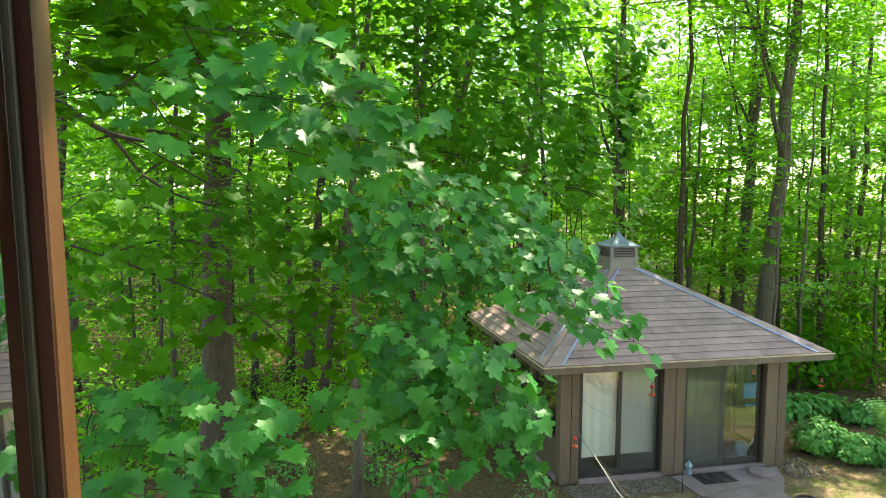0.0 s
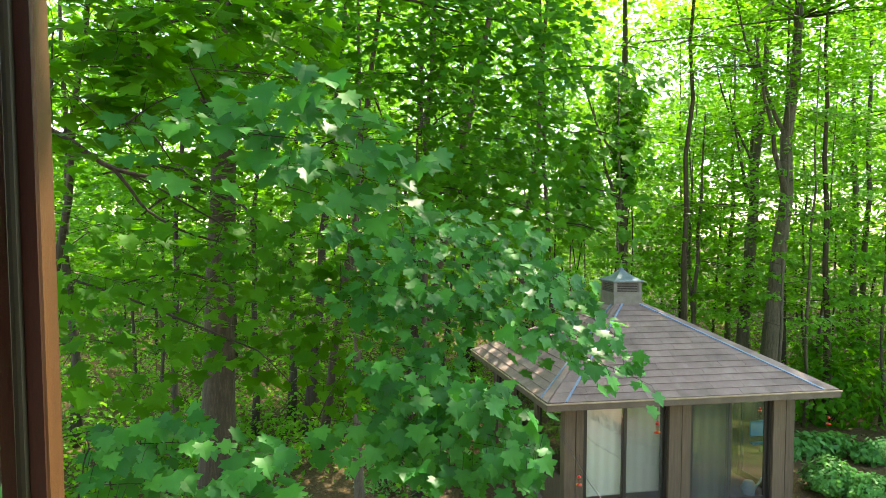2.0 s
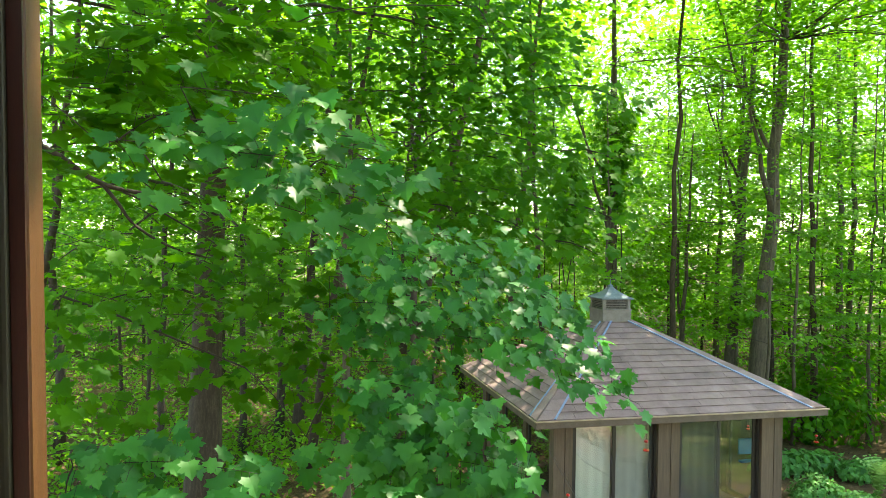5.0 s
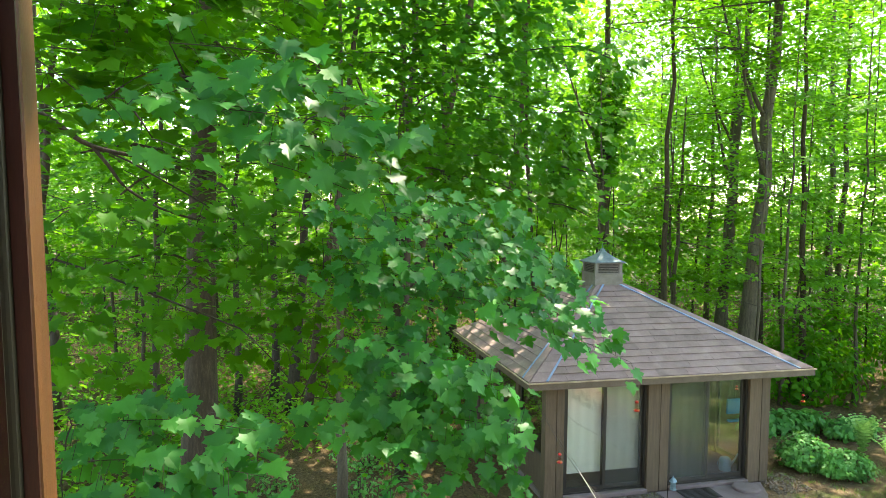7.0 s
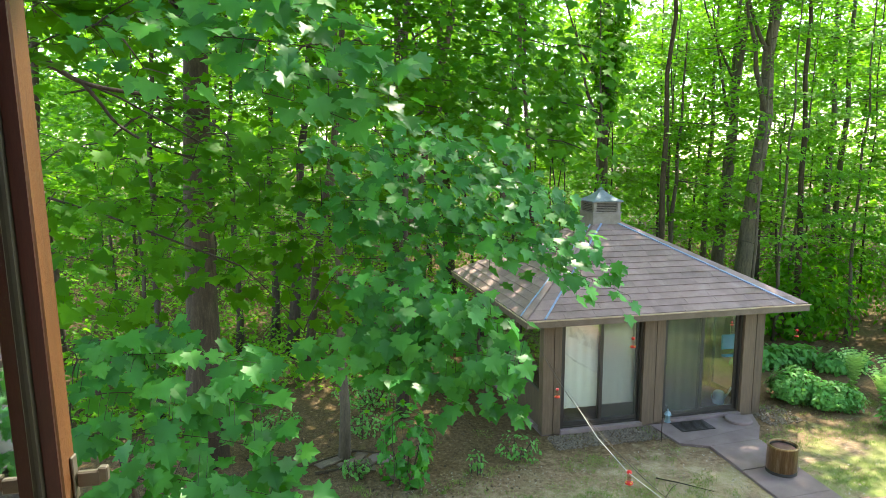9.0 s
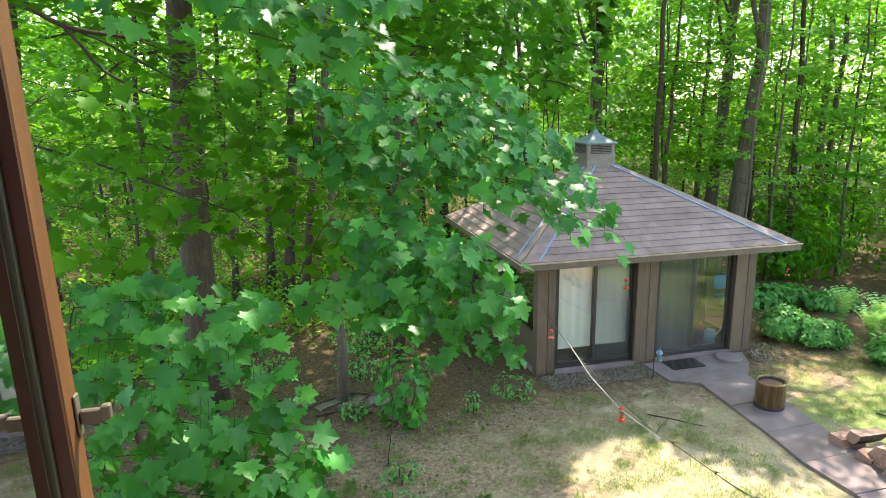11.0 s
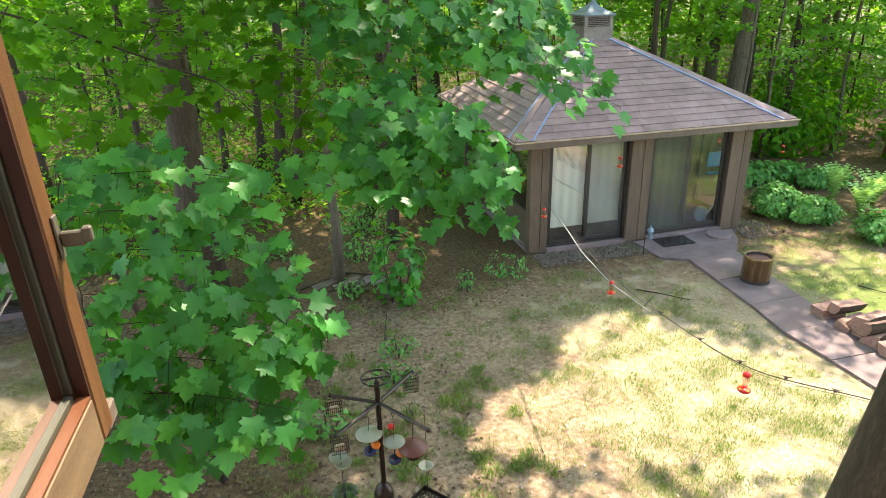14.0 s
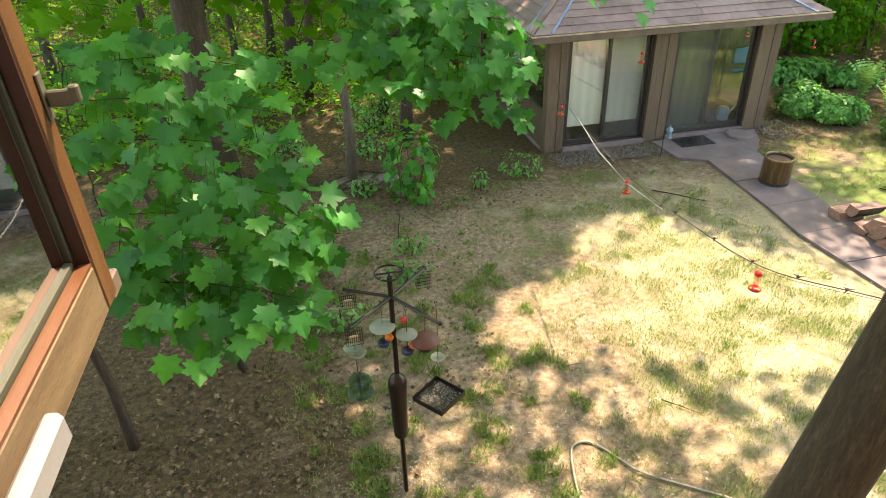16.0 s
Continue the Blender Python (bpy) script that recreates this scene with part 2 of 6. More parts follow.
# ---- leaves ----
def outline_leaf(half, length=1.0, fold=0.12, droop=0.2):
    """A leaf from half its outline, as (across, along) rows from stalk to tip; the midrib lies lower than the sides and the tip hangs."""
    pts = [(x, y) for x, y in half]
    verts, faces = [], []
    n = len(pts)
    for x, y in pts:
        verts.append((x, y, fold * abs(x) - droop * y * y))
    for x, y in pts:
        verts.append((-x, y, fold * abs(x) - droop * y * y))
    hub = len(verts)
    verts.append((0.0, 0.3, -droop * 0.09))
    for i in range(n - 1):
        faces.append((hub, i, i + 1))
        faces.append((hub, n + i + 1, n + i))
    return np.array(verts), faces


MAPLE_LEAF = outline_leaf([(0.0, 0.0), (0.15, -0.03), (0.36, -0.12), (0.38, 0.02), (0.6, 0.1), (0.5, 0.21), (0.42, 0.31), (0.57, 0.41), (0.69, 0.56), (0.54, 0.58), (0.45, 0.67), (0.28, 0.58), (0.3, 0.76), (0.17, 0.85), (0.0, 1.07)])
SIMPLE_LEAF = outline_leaf([(0.0, 0.0), (0.3, 0.25), (0.26, 0.6), (0.0, 1.0)])
STAR_LEAF = outline_leaf([(0.0, 0.0), (0.34, 0.05), (0.3, 0.3), (0.55, 0.55), (0.2, 0.6), (0.0, 1.0)])
FAR_LEAF = (np.array([(0, 0, 0), (0.32, 0.45, 0.06), (0, 1, -0.12), (-0.32, 0.45, 0.06)]), [(0, 1, 2), (0, 2, 3)])


def scatter(name, template, places, normals, headings, sizes, mat, parent=None, label="", kind="stuff"):
    """Many copies of a small shape joined into one mesh: its z along the normal, its y along the heading."""
    tv, tf = template
    N, k = len(places), len(tv)
    zax = normals / np.linalg.norm(normals, axis=1, keepdims=True)
    yax = headings - zax * (headings * zax).sum(1, keepdims=True)
    yax /= np.linalg.norm(yax, axis=1, keepdims=True) + 1e-9
    xax = np.cross(yax, zax)
    s = sizes[:, None, None]
    v = places[:, None, :] + s * (tv[None, :, 0:1] * xax[:, None] + tv[None, :, 1:2] * yax[:, None] + tv[None, :, 2:3] * zax[:, None])
    loops = np.concatenate([np.array(f) for f in tf])
    counts = np.array([len(f) for f in tf])
    me = bpy.data.meshes.new(name)
    me.vertices.add(N * k)
    me.vertices.foreach_set("co", v.reshape(-1).astype(np.float32))
    me.loops.add(N * len(loops))
    me.loops.foreach_set("vertex_index", (loops[None] + k * np.arange(N)[:, None]).reshape(-1).astype(np.int32))
    me.polygons.add(N * len(tf))
    total = np.tile(counts, N)
    me.polygons.foreach_set("loop_start", (np.cumsum(total) - total).astype(np.int32))
    me.update(calc_edges=True)
    me.polygons.foreach_set("use_smooth", [True] * len(me.polygons))
    me.materials.append(mat)
    ob = new(name, me)
    ob.parent = parent
    return tagged(ob, label, kind=kind)


rng = np.random.default_rng(7)
# outlines of the sunlit ground; tree leaves shading them are cut away
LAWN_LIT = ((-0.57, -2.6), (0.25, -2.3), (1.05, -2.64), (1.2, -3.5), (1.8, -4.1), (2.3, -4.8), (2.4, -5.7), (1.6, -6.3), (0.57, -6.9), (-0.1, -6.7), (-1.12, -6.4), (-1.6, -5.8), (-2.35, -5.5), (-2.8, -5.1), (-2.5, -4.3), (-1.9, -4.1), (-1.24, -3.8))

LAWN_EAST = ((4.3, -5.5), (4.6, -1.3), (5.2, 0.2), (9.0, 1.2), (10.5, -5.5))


def inside(poly, x, y):
    hit = np.zeros(len(x), bool)
    for (ax, ay), (bx, by) in zip(poly, poly[1:] + poly[:1]):
        cross = ((ay > y) != (by > y)) & (x < (bx - ax) * (y - ay) / (by - ay + 1e-9) + ax)
        hit ^= cross
    return hit


def cut_for_sun(p):
    """True for places where leaves are left out, so that no shadow falls within the lit lawn outlines."""
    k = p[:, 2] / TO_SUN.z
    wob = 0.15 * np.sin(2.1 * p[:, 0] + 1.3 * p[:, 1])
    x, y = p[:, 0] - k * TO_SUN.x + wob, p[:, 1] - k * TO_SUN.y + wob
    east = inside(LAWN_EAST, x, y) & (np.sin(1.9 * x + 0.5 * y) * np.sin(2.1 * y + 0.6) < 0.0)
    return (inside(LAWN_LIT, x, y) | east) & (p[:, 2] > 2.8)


def sprays(centres, spread, per, out=None, flat=0.35, lean=0.45):
    """Places, normals and headings of leaves in loose flat clusters about the centres."""
    c = np.repeat(np.asarray(centres, float), per, axis=0)
    n = len(c)
    off = rng.normal(size=(n, 3)) * np.array([1, 1, flat]) * (np.repeat(np.asarray(spread, float) * np.ones(len(centres)), per)[:, None] * 0.55)
    p = c + off
    nor = np.c_[rng.normal(size=(n, 2)) * lean, np.ones(n)]
    head = rng.normal(size=(n, 3)) * [1, 1, 0.3]
    if out is not None:
        nor[:, :2] += out * 0.8
        head = 0.75 * head
        head[:, :2] += out
        head[:, 2] -= 0.6
    return p, nor, head


# ---- ground ----
def ground_material():
    m, t, b = nodes_of("ground")
    p = where(t)
    sep = t.nodes.new("ShaderNodeSeparateXYZ")
    t.links.new(p, sep.inputs[0])

    def math_(op, a, c, clamp=False):
        n = t.nodes.new("ShaderNodeMath")
        n.operation, n.use_clamp = op, clamp
        for i, v in enumerate((a, c)):
            if isinstance(v, (int, float)):
                n.inputs[i].default_value = v
            else:
                t.links.new(v, n.inputs[i])
        return n.outputs[0]

    def noise_(scale, detail=5.0, rough=0.6):
        n = node(t, "ShaderNodeTexNoise", Scale=scale, Detail=detail, Roughness=rough)
        t.links.new(p, n.inputs["Vector"])
        return n.outputs["Fac"]

    broad, patch, fine, grit, tuft = noise_(0.35), noise_(1.6), noise_(14.0), noise_(90.0), noise_(11.0, 8.0, 0.75)
    wob = math_("MULTIPLY", math_("SUBTRACT", patch, 0.5), 5.0)
    east = math_("ADD", math_("MULTIPLY", math_("ADD", sep.outputs[0], 1.5), 0.6), wob, True)
    south = math_("ADD", math_("MULTIPLY", math_("SUBTRACT", -1.1, sep.outputs[1]), 0.6), wob, True)
    lawn = math_("MULTIPLY", east, south, True)
    soil = ramp(t, blend(t, "MIX", 0.5, fine, grit), ((0.36, (0.1, 0.065, 0.038)), (0.5, (0.25, 0.172, 0.108)), (0.64, (0.45, 0.335, 0.235))))
    litter = ramp(t, blend(t, "MIX", 0.6, fine, grit), ((0.36, (0.034, 0.02, 0.009)), (0.5, (0.1, 0.064, 0.03)), (0.66, (0.24, 0.165, 0.088))))
    mottle = blend(t, "MIX", 0.45, blend(t, "MIX", 0.7, patch, tuft), grit)
    green = ramp(t, mottle, ((0.39, (0.1, 0.11, 0.035)), (0.44, (0.215, 0.195, 0.08)), (0.48, (0.3, 0.245, 0.135)), (0.52, (0.34, 0.268, 0.18)), (0.59, (0.395, 0.315, 0.245))))
    wood = math_("MULTIPLY", math_("SUBTRACT", math_("ADD", sep.outputs[1], wob), -2.5), 0.5, True)
    left = math_("MULTIPLY", math_("SUBTRACT", -3.5, math_("ADD", sep.outputs[0], wob)), 0.6, True)
    base = blend(t, "MIX", math_("MAXIMUM", wood, left), soil, litter)
    lush = ramp(t, blend(t, "MIX", 0.5, patch, grit), ((0.38, (0.06, 0.11, 0.022)), (0.5, (0.135, 0.175, 0.043)), (0.62, (0.27, 0.25, 0.11))))
    green = blend(t, "MIX", math_("MULTIPLY", math_("SUBTRACT", math_("ADD", sep.outputs[0], wob), 2.6), 0.6, True), green, lush)
    col = blend(t, "MIX", lawn, base, green)
    col = blend(t, "MULTIPLY", 0.5, col, ramp(t, broad, ((0.35, (0.7, 0.7, 0.7)), (0.65, (1.0, 1.0, 1.0)))))
    t.links.new(col, b.inputs["Base Color"])
    bp = node(t, "ShaderNodeBump", Strength=0.7, Distance=0.03)
    t.links.new(blend(t, "MIX", 0.5, fine, grit), bp.inputs["Height"])
    t.links.new(bp.outputs["Normal"], b.inputs["Normal"])
    b.inputs["Roughness"].default_value, b.inputs["Specular IOR Level"].default_value = 0.95, 0.2
    return m


def ground_height(x, y):
    d = math.hypot(x - 1, y + 3)
    far = min(1.0, max(0.0, (d - 9) / 25))
    return 0.012 * noise.noise((x * 0.9, y * 0.9, 3)) - 0.01 + far * 0.7 * noise.noise((x * 0.06, y * 0.06, 1))


def build_ground():
    axis = np.sinh(np.linspace(-1, 1, 140) * 4.6)
    axis = axis / axis.max() * 420
    bm = bmesh.new()
    grid = [[bm.verts.new((x, y - 4, ground_height(x, y - 4))) for x in axis] for y in axis]
    for a, b in zip(grid, grid[1:]):
        for k in range(len(axis) - 1):
            bm.faces.new((a[k], a[k + 1], b[k + 1], b[k]))
    ob = part("ground", bm, ground_material(), None, "trampled soil, thin dry grass and dead leaves", "structure", True)
    return tagged(ob, category="ground")


build_ground()


# ---- house of the viewer, with its open casement ----
def build_house():
    wall = thing("wall_house", -4, -12.0, 0, "plain brown house wall with a window opening", "wall", kind="structure")
    rows = ((-8.0, -1.3, -0.15, 0.15, 0, 8.5), (0.5, 9.0, -0.15, 0.15, 0, 8.5), (-1.3, 0.5, -0.15, 0.15, 0, 4.7), (-1.3, 0.5, -0.15, 0.15, 6.35, 8.5))
    for r in rows:
        part("wall_panel", boxes(r), WALLPAINT, wall)
    part("room_wall", boxes((-8, 9, -4.1, -4.0, 0, 8.5), (-8.1, -8, -4, 0.1, 0, 8.5), (9, 9.1, -4, 0.1, 0, 8.5)), WALLPAINT, wall)
    c = part("ceiling", boxes((-12.0, 5.0, -16.1, -11.85, 8.5, 8.6)), WHITE, None, "plain white ceiling", "structure")
    tagged(c, category="ceiling")


build_house()


def build_sash():
    X0, X1, Y0, Y1, Z0, Z1 = -4.9055, -4.88, -11.61, -10.594, 4.786, 6.25
    s = thing("window_sash", X1, Y1, Z0, "open outswinging wooden casement sash, reddish oiled wood", "window", kind="structure")

    s.location.x += 0.004
    s.rotation_euler = (0, radians(-1.4), radians(-3.6))      # it hangs a little out of true

    def b(name, mat, *r, label="", bevel=0.003):
        return part(name, boxes((r[0] - X1, r[1] - X1, r[2] - Y1, r[3] - Y1, r[4] - Z0, r[5] - Z0), bevel=bevel), mat, s, label)

    w = 0.036
    b("stile", SASHWOOD, X0, X1, Y1 - w, Y1, Z0, Z1, label="worn light brown stile")
    b("stile", SASHWOOD, X0, X1, Y0, Y0 + w, Z0, Z1)
    b("rail", RAILWOOD, X0, X1, Y0 + w, Y1 - w, Z0, Z0 + 0.06, label="sun-bleached bottom rail")
    b("rail", SASHWOOD, X0, X1, Y0 + w, Y1 - w, Z1 - 0.075, Z1)
    # rabbet faces: darker red on the stile, brighter orange on the rail's top
    b("rabbet", REDWOOD, X1 - 0.014, X1 - 0.001, Y1 - w - 0.003, Y1 - w, Z0 + 0.063, Z1 - 0.078, label="dark red rabbet face", bevel=0)
    b("rabbet", ORANGEWOOD, X1 - 0.014, X1 - 0.0005, Y0 + w, Y1 - w - 0.003, Z0 + 0.06, Z0 + 0.063, bevel=0)
    b("glazing_bead", SEALANT, X1 - 0.0235, X1 - 0.015, Y1 - w - 0.008, Y1 - w, Z0 + 0.07, Z1 - 0.078, label="greyish glazing bead", bevel=0.001)
    b("glazing_bead", SEALANT, X1 - 0.0235, X1 - 0.015, Y0 + w, Y1 - w - 0.008, Z0 + 0.061, Z0 + 0.07, bevel=0.001)
    pane = b("pane", SASHGLASS, X1 - 0.0235, X1 - 0.0195, Y0 + w, Y1 - w, Z0 + 0.065, Z1 - 0.075, label="clear window pane", bevel=0)
    pane.visible_shadow = False
    latch = part("latch", boxes((0.0, 0.003, -0.016, -0.004, 0.207, 0.252), bevel=0.001), LATCHGREY, s, "painted metal latch plate")
    part("latch_arm", boxes((0.004, 0.026, -0.014, -0.007, 0.219, 0.235), (0.024, 0.033, -0.014, -0.005, 0.222, 0.238), bevel=0.0015), LATCHGREY, latch, "worn brown catch")
    part("end_block", boxes((-0.0245, -0.006, 0.001, 0.036, -0.012, 0.012), bevel=0.002), FASCIA, s, "grey-brown wooden end block")
    b("operator_track", PALEPLASTIC, X1 + 0.001, X1 + 0.019, Y0, -10.822, Z0 + 0.006, Z0 + 0.04, label="rounded white plastic track", bevel=0.006)


build_sash()


# ---- garden pavilion ----
EX0, EX1, EY0, EY1, EZ = -0.44, 5.46, -0.31, 5.0, 2.33
RX0, RX1, RY, RZ = 2.27, 2.33, 2.35, 3.92
CX, CY = 2.25, 2.37          # the cupola's middle


def shingle_slope(parent, a, b, ta, tb, courses, width, joined=False):
    """Courses of separate shingles on a slope with eave a-b and top ta-tb."""
    a, b, ta, tb = (Vector(v) for v in (a, b, ta, tb))
    along = (b - a).normalized()
    up = ((ta - a) - along * (ta - a).dot(along)).normalized()
    nor = along.cross(up).normalized()
    span, rise = (b - a).length, (ta - a).dot(up)
    l1, r1 = (ta - a).dot(along), (tb - a).dot(along)
    bm_all = bmesh.new() if joined else None
    for i in range(courses):
        t0, t1 = i / courses, min(1.0, (i + 1.12) / courses)
        lo = [(t * l1, span + t * (r1 - span)) for t in (t0, t1)]
        u = -random.uniform(0, width)
        while u < span:
            w = width * random.uniform(0.85, 1.15)
            q = [(min(max(u + e, lo[k][0]), lo[k][1]), t) for k, t in ((0, t0), (1, t1)) for e in (0.002, w - 0.002)]
            u += w
            if q[1][0] - q[0][0] < 0.02:
                continue
            bm = bm_all if joined else bmesh.new()
            lift = random.uniform(0.0, 0.004)
            vs = []
            for drop in (0.0, 0.011):
                for k in (0, 1, 3, 2):
                    x, t = q[k]
                    h = (0.024 + lift if k < 2 else 0.004) - drop
                    vs.append(bm.verts.new(a + along * x + up * (t * rise) + nor * h))
            top, bot = vs[:4], vs[4:]
            bm.faces.new(top)
            bm.faces.new(bot[::-1])
            for k in range(4):
                bm.faces.new((bot[k], bot[(k + 1) % 4], top[(k + 1) % 4], top[k]))
            if not joined:
                part("shingle", bm, SHINGLE, parent)
    if joined:
        part("shingles", bm_all, SHINGLE, parent, kind="stuff")


def strip_on(bm, p, q, side, w, nor, h0, h1):
    """A thin strip from p to q, w wide towards side."""
    p, q, side, nor = Vector(p), Vector(q), Vector(side).normalized(), Vector(nor).normalized()
    vs = [bm.verts.new(c + nor * h) for h in (h1, h0) for c in (p, p + side * w, q + side * w, q)]
    bm.faces.new(vs[:4])
    bm.faces.new(vs[4:][::-1])
    for k in range(4):
        bm.faces.new((vs[4 + k], vs[4 + (k + 1) % 4], vs[(k + 1) % 4], vs[k]))


def build_pavilion():
    g = thing("garden_pavilion", 0, 0, 0, "brown square screen house with hipped shingle roof", "pavilion")
    wx, wy = 4.77, 4.64
    part("floor_slab", boxes((0.0, wx, 0.02, wy, -0.05, 0.07), bevel=0.01), CONCRETE, g, "low concrete slab")
    # corner and middle posts, each of boards
    for x0, x1, y0, y1 in ((0, 0.37, 0, 0.2), (2.08, 2.53, 0, 0.2), (4.3, wx, 0, 0.2), (0, 0.2, wy - 0.3, wy), (wx - 0.2, wx, wy - 0.3, wy), (0, 0.16, 1.5, 1.7), (0, 0.16, 3.0, 3.2), (wx - 0.16, wx, 1.5, 1.7), (wx - 0.16, wx, 3.0, 3.2)):
        p = part("post", boxes((x0 + 0.02, x1 - 0.02, y0 + 0.02, y1 - 0.02, 0.0, 2.45)), BROWN, g)
        if y0 == 0:
            mid = x0 + 0.58 * (x1 - x0)
            part("board", boxes((x0, mid - 0.008, y0, y0 + 0.02, 0.02, 2.42), bevel=0.003), BROWN, p)
            part("board", boxes((mid + 0.008, x1, y0 + 0.006, y0 + 0.02, 0.02, 2.42), bevel=0.003), BROWN, p)
            part("board", boxes((x0, x0 + 0.02, y0 + 0.02, y1, 0.02, 2.42)), BROWN, p)
    part("beam", boxes((0, wx, 0.0, 0.2, 2.2, 2.46), bevel=0.004), BROWN, g)
    part("beam", boxes((0, 0.16, 0.2, wy, 2.2, 2.46)), BROWN, g)
    part("beam", boxes((wx - 0.16, wx, 0.2, wy, 2.2, 2.46)), BROWN, g)
    part("beam", boxes((0.16, wx - 0.16, wy - 0.16, wy, 2.2, 2.46)), BROWN, g)
    # sliding doors
    for bay, (x0, x1) in enumerate(((0.37, 2.08), (2.53, 4.3))):
        d = part("sliding_door", boxes((x0, x0 + 0.04, 0.07, 0.17, 0.07, 2.2), (x1 - 0.04, x1, 0.07, 0.17, 0.07, 2.2), (x0 + 0.04, x1 - 0.04, 0.07, 0.17, 0.07, 0.11), (x0 + 0.04, x1 - 0.04, 0.07, 0.17, 2.15, 2.2)), DARKFRAME, g, "dark bronze sliding glass door, closed")
        half = (x0 + x1) / 2
        for k, (a, b) in enumerate(((x0 + 0.04, half + 0.035), (half - 0.035, x1 - 0.04))):
            y = 0.085 if k == 0 else 0.13
            part("panel_frame", boxes((a, a + 0.06, y, y + 0.035, 0.112, 2.148), (b - 0.06, b, y, y + 0.035, 0.112, 2.148), (a + 0.06, b - 0.06, y, y + 0.035, 0.112, 0.2), (a + 0.06, b - 0.06, y, y + 0.035, 2.08, 2.148)), DARKFRAME, d)
            pane = part("pane", boxes((a + 0.055, b - 0.055, y + 0.014, y + 0.02, 0.19, 2.09)), GLASS, d, "reflecting glass pane")
            pane.visible_shadow = False
            if bay != k:
                part("insect_screen", boxes((a + 0.03, b - 0.03, y - 0.009, y - 0.006, 0.15, 2.12)), SCREEN, d, "fine dark insect screen").visible_shadow = False
            if (bay, k) != (1, 1):
                bm, steps = bmesh.new(), 28
                low = 0.42 if bay == 0 else 0.16
                cols = [[bm.verts.new((a + 0.02 + (b - a - 0.04) * s / steps, 0.21 + 0.006 * math.sin(s * 0.9) + 0.03 * k, z)) for z in (low, 2.16)] for s in range(steps + 1)]
                for u, v in zip(cols, cols[1:]):
                    bm.faces.new((u[0], v[0], v[1], u[1]))
                part("blind" if bay == 0 else "curtain", bm, BLIND if bay == 0 else CURTAIN, d, "pale beige blind drawn down" if bay == 0 else "dark grey-green curtain", smooth=True)
        part("threshold", boxes((x0, x1, -0.04, 0.07, 0.0, 0.085), bevel=0.008), CONCRETE, g, "pale concrete door sill")
    # side screens
    for x, ys in ((0.06, ((0.2, 1.5), (1.7, 3.0), (3.2, wy - 0.3))), (wx - 0.1, ((0.2, 1.5), (1.7, 3.0), (3.2, wy - 0.3)))):
        for y0, y1 in ys:
            h = 0.75 if x < 1 else 0.16
            part("screen_panel", boxes((x, x + 0.04, y0, y1, 0.07, h)), BROWN, g, "brown lower wall panel")
            fr = part("screen_frame", boxes((x, x + 0.04, y0, y0 + 0.05, h, 2.2), (x, x + 0.04, y1 - 0.05, y1, h, 2.2), (x, x + 0.04, y0 + 0.05, y1 - 0.05, h, h + 0.05), (x, x + 0.04, y0 + 0.05, y1 - 0.05, 2.15, 2.2)), DARKFRAME, g)
            pn = part("pane", boxes((x + 0.018, x + 0.023, y0 + 0.05, y1 - 0.05, h + 0.05, 2.15)), GLASS, fr)
            pn.visible_shadow = False
    part("back_wall", boxes((0.2, 1.6, wy - 0.1, wy - 0.04, 0.07, 2.2), (1.6, 3.2, wy - 0.1, wy - 0.04, 0.07, 0.75), (3.2, wx - 0.2, wy - 0.1, wy - 0.04, 0.07, 2.2)), BROWN, g)
    # roof deck, soffit, fascia and gutter
    roof = part("roof", bmesh.new(), SHINGLE, g)
    bm = bmesh.new()
    e = [bm.verts.new(v) for v in ((EX0, EY0, EZ), (EX1, EY0, EZ), (EX1, EY1, EZ), (EX0, EY1, EZ))]
    r0, r1 = bm.verts.new((RX0, RY, RZ)), bm.verts.new((RX1, RY, RZ))
    for f in ((e[0], e[1], r1, r0), (e[1], e[2], r1), (e[2], e[3], r0, r1), (e[3], e[0], r0), e[::-1]):
        bm.faces.new(f)
    bm.to_mesh(roof.data)
    bm.free()
    for r in ((EX0 - 0.03, EX1 + 0.03, EY0 - 0.03, EY0 - 0.004, EZ - 0.13, EZ - 0.002), (EX0 - 0.03, EX1 + 0.03, EY1 + 0.004, EY1 + 0.03, EZ - 0.13, EZ - 0.002), (EX0 - 0.03, EX0 - 0.004, EY0 - 0.004, EY1 + 0.004, EZ - 0.13, EZ - 0.002), (EX1 + 0.004, EX1 + 0.03, EY0 - 0.004, EY1 + 0.004, EZ - 0.13, EZ - 0.002)):
        part("fascia", boxes(r, bevel=0.004), FASCIA, g, "tan weathered fascia board")
    for r in ((EX0 - 0.05, EX1 + 0.05, EY0 - 0.055, EY0 - 0.031, EZ - 0.012, EZ + 0.012), (EX0 - 0.055, EX0 - 0.031, EY0 - 0.03, EY1 + 0.03, EZ - 0.012, EZ + 0.012)):
        part("drip_edge", boxes(r, bevel=0.004), DRIP, g, "tan drip edge littered with debris")
    # hip caps and flashing
    hips = (((EX0, EY0, EZ), (RX0, RY, RZ), (1, 0, 0), (0, 1, 0)), ((EX1, EY0, EZ), (RX1, RY, RZ), (-1, 0, 0), (0, 1, 0)))
    n_front, n_side = Vector((0, -(RZ - EZ), RY - EY0)).normalized(), (RZ - EZ, RX0 - EX0)
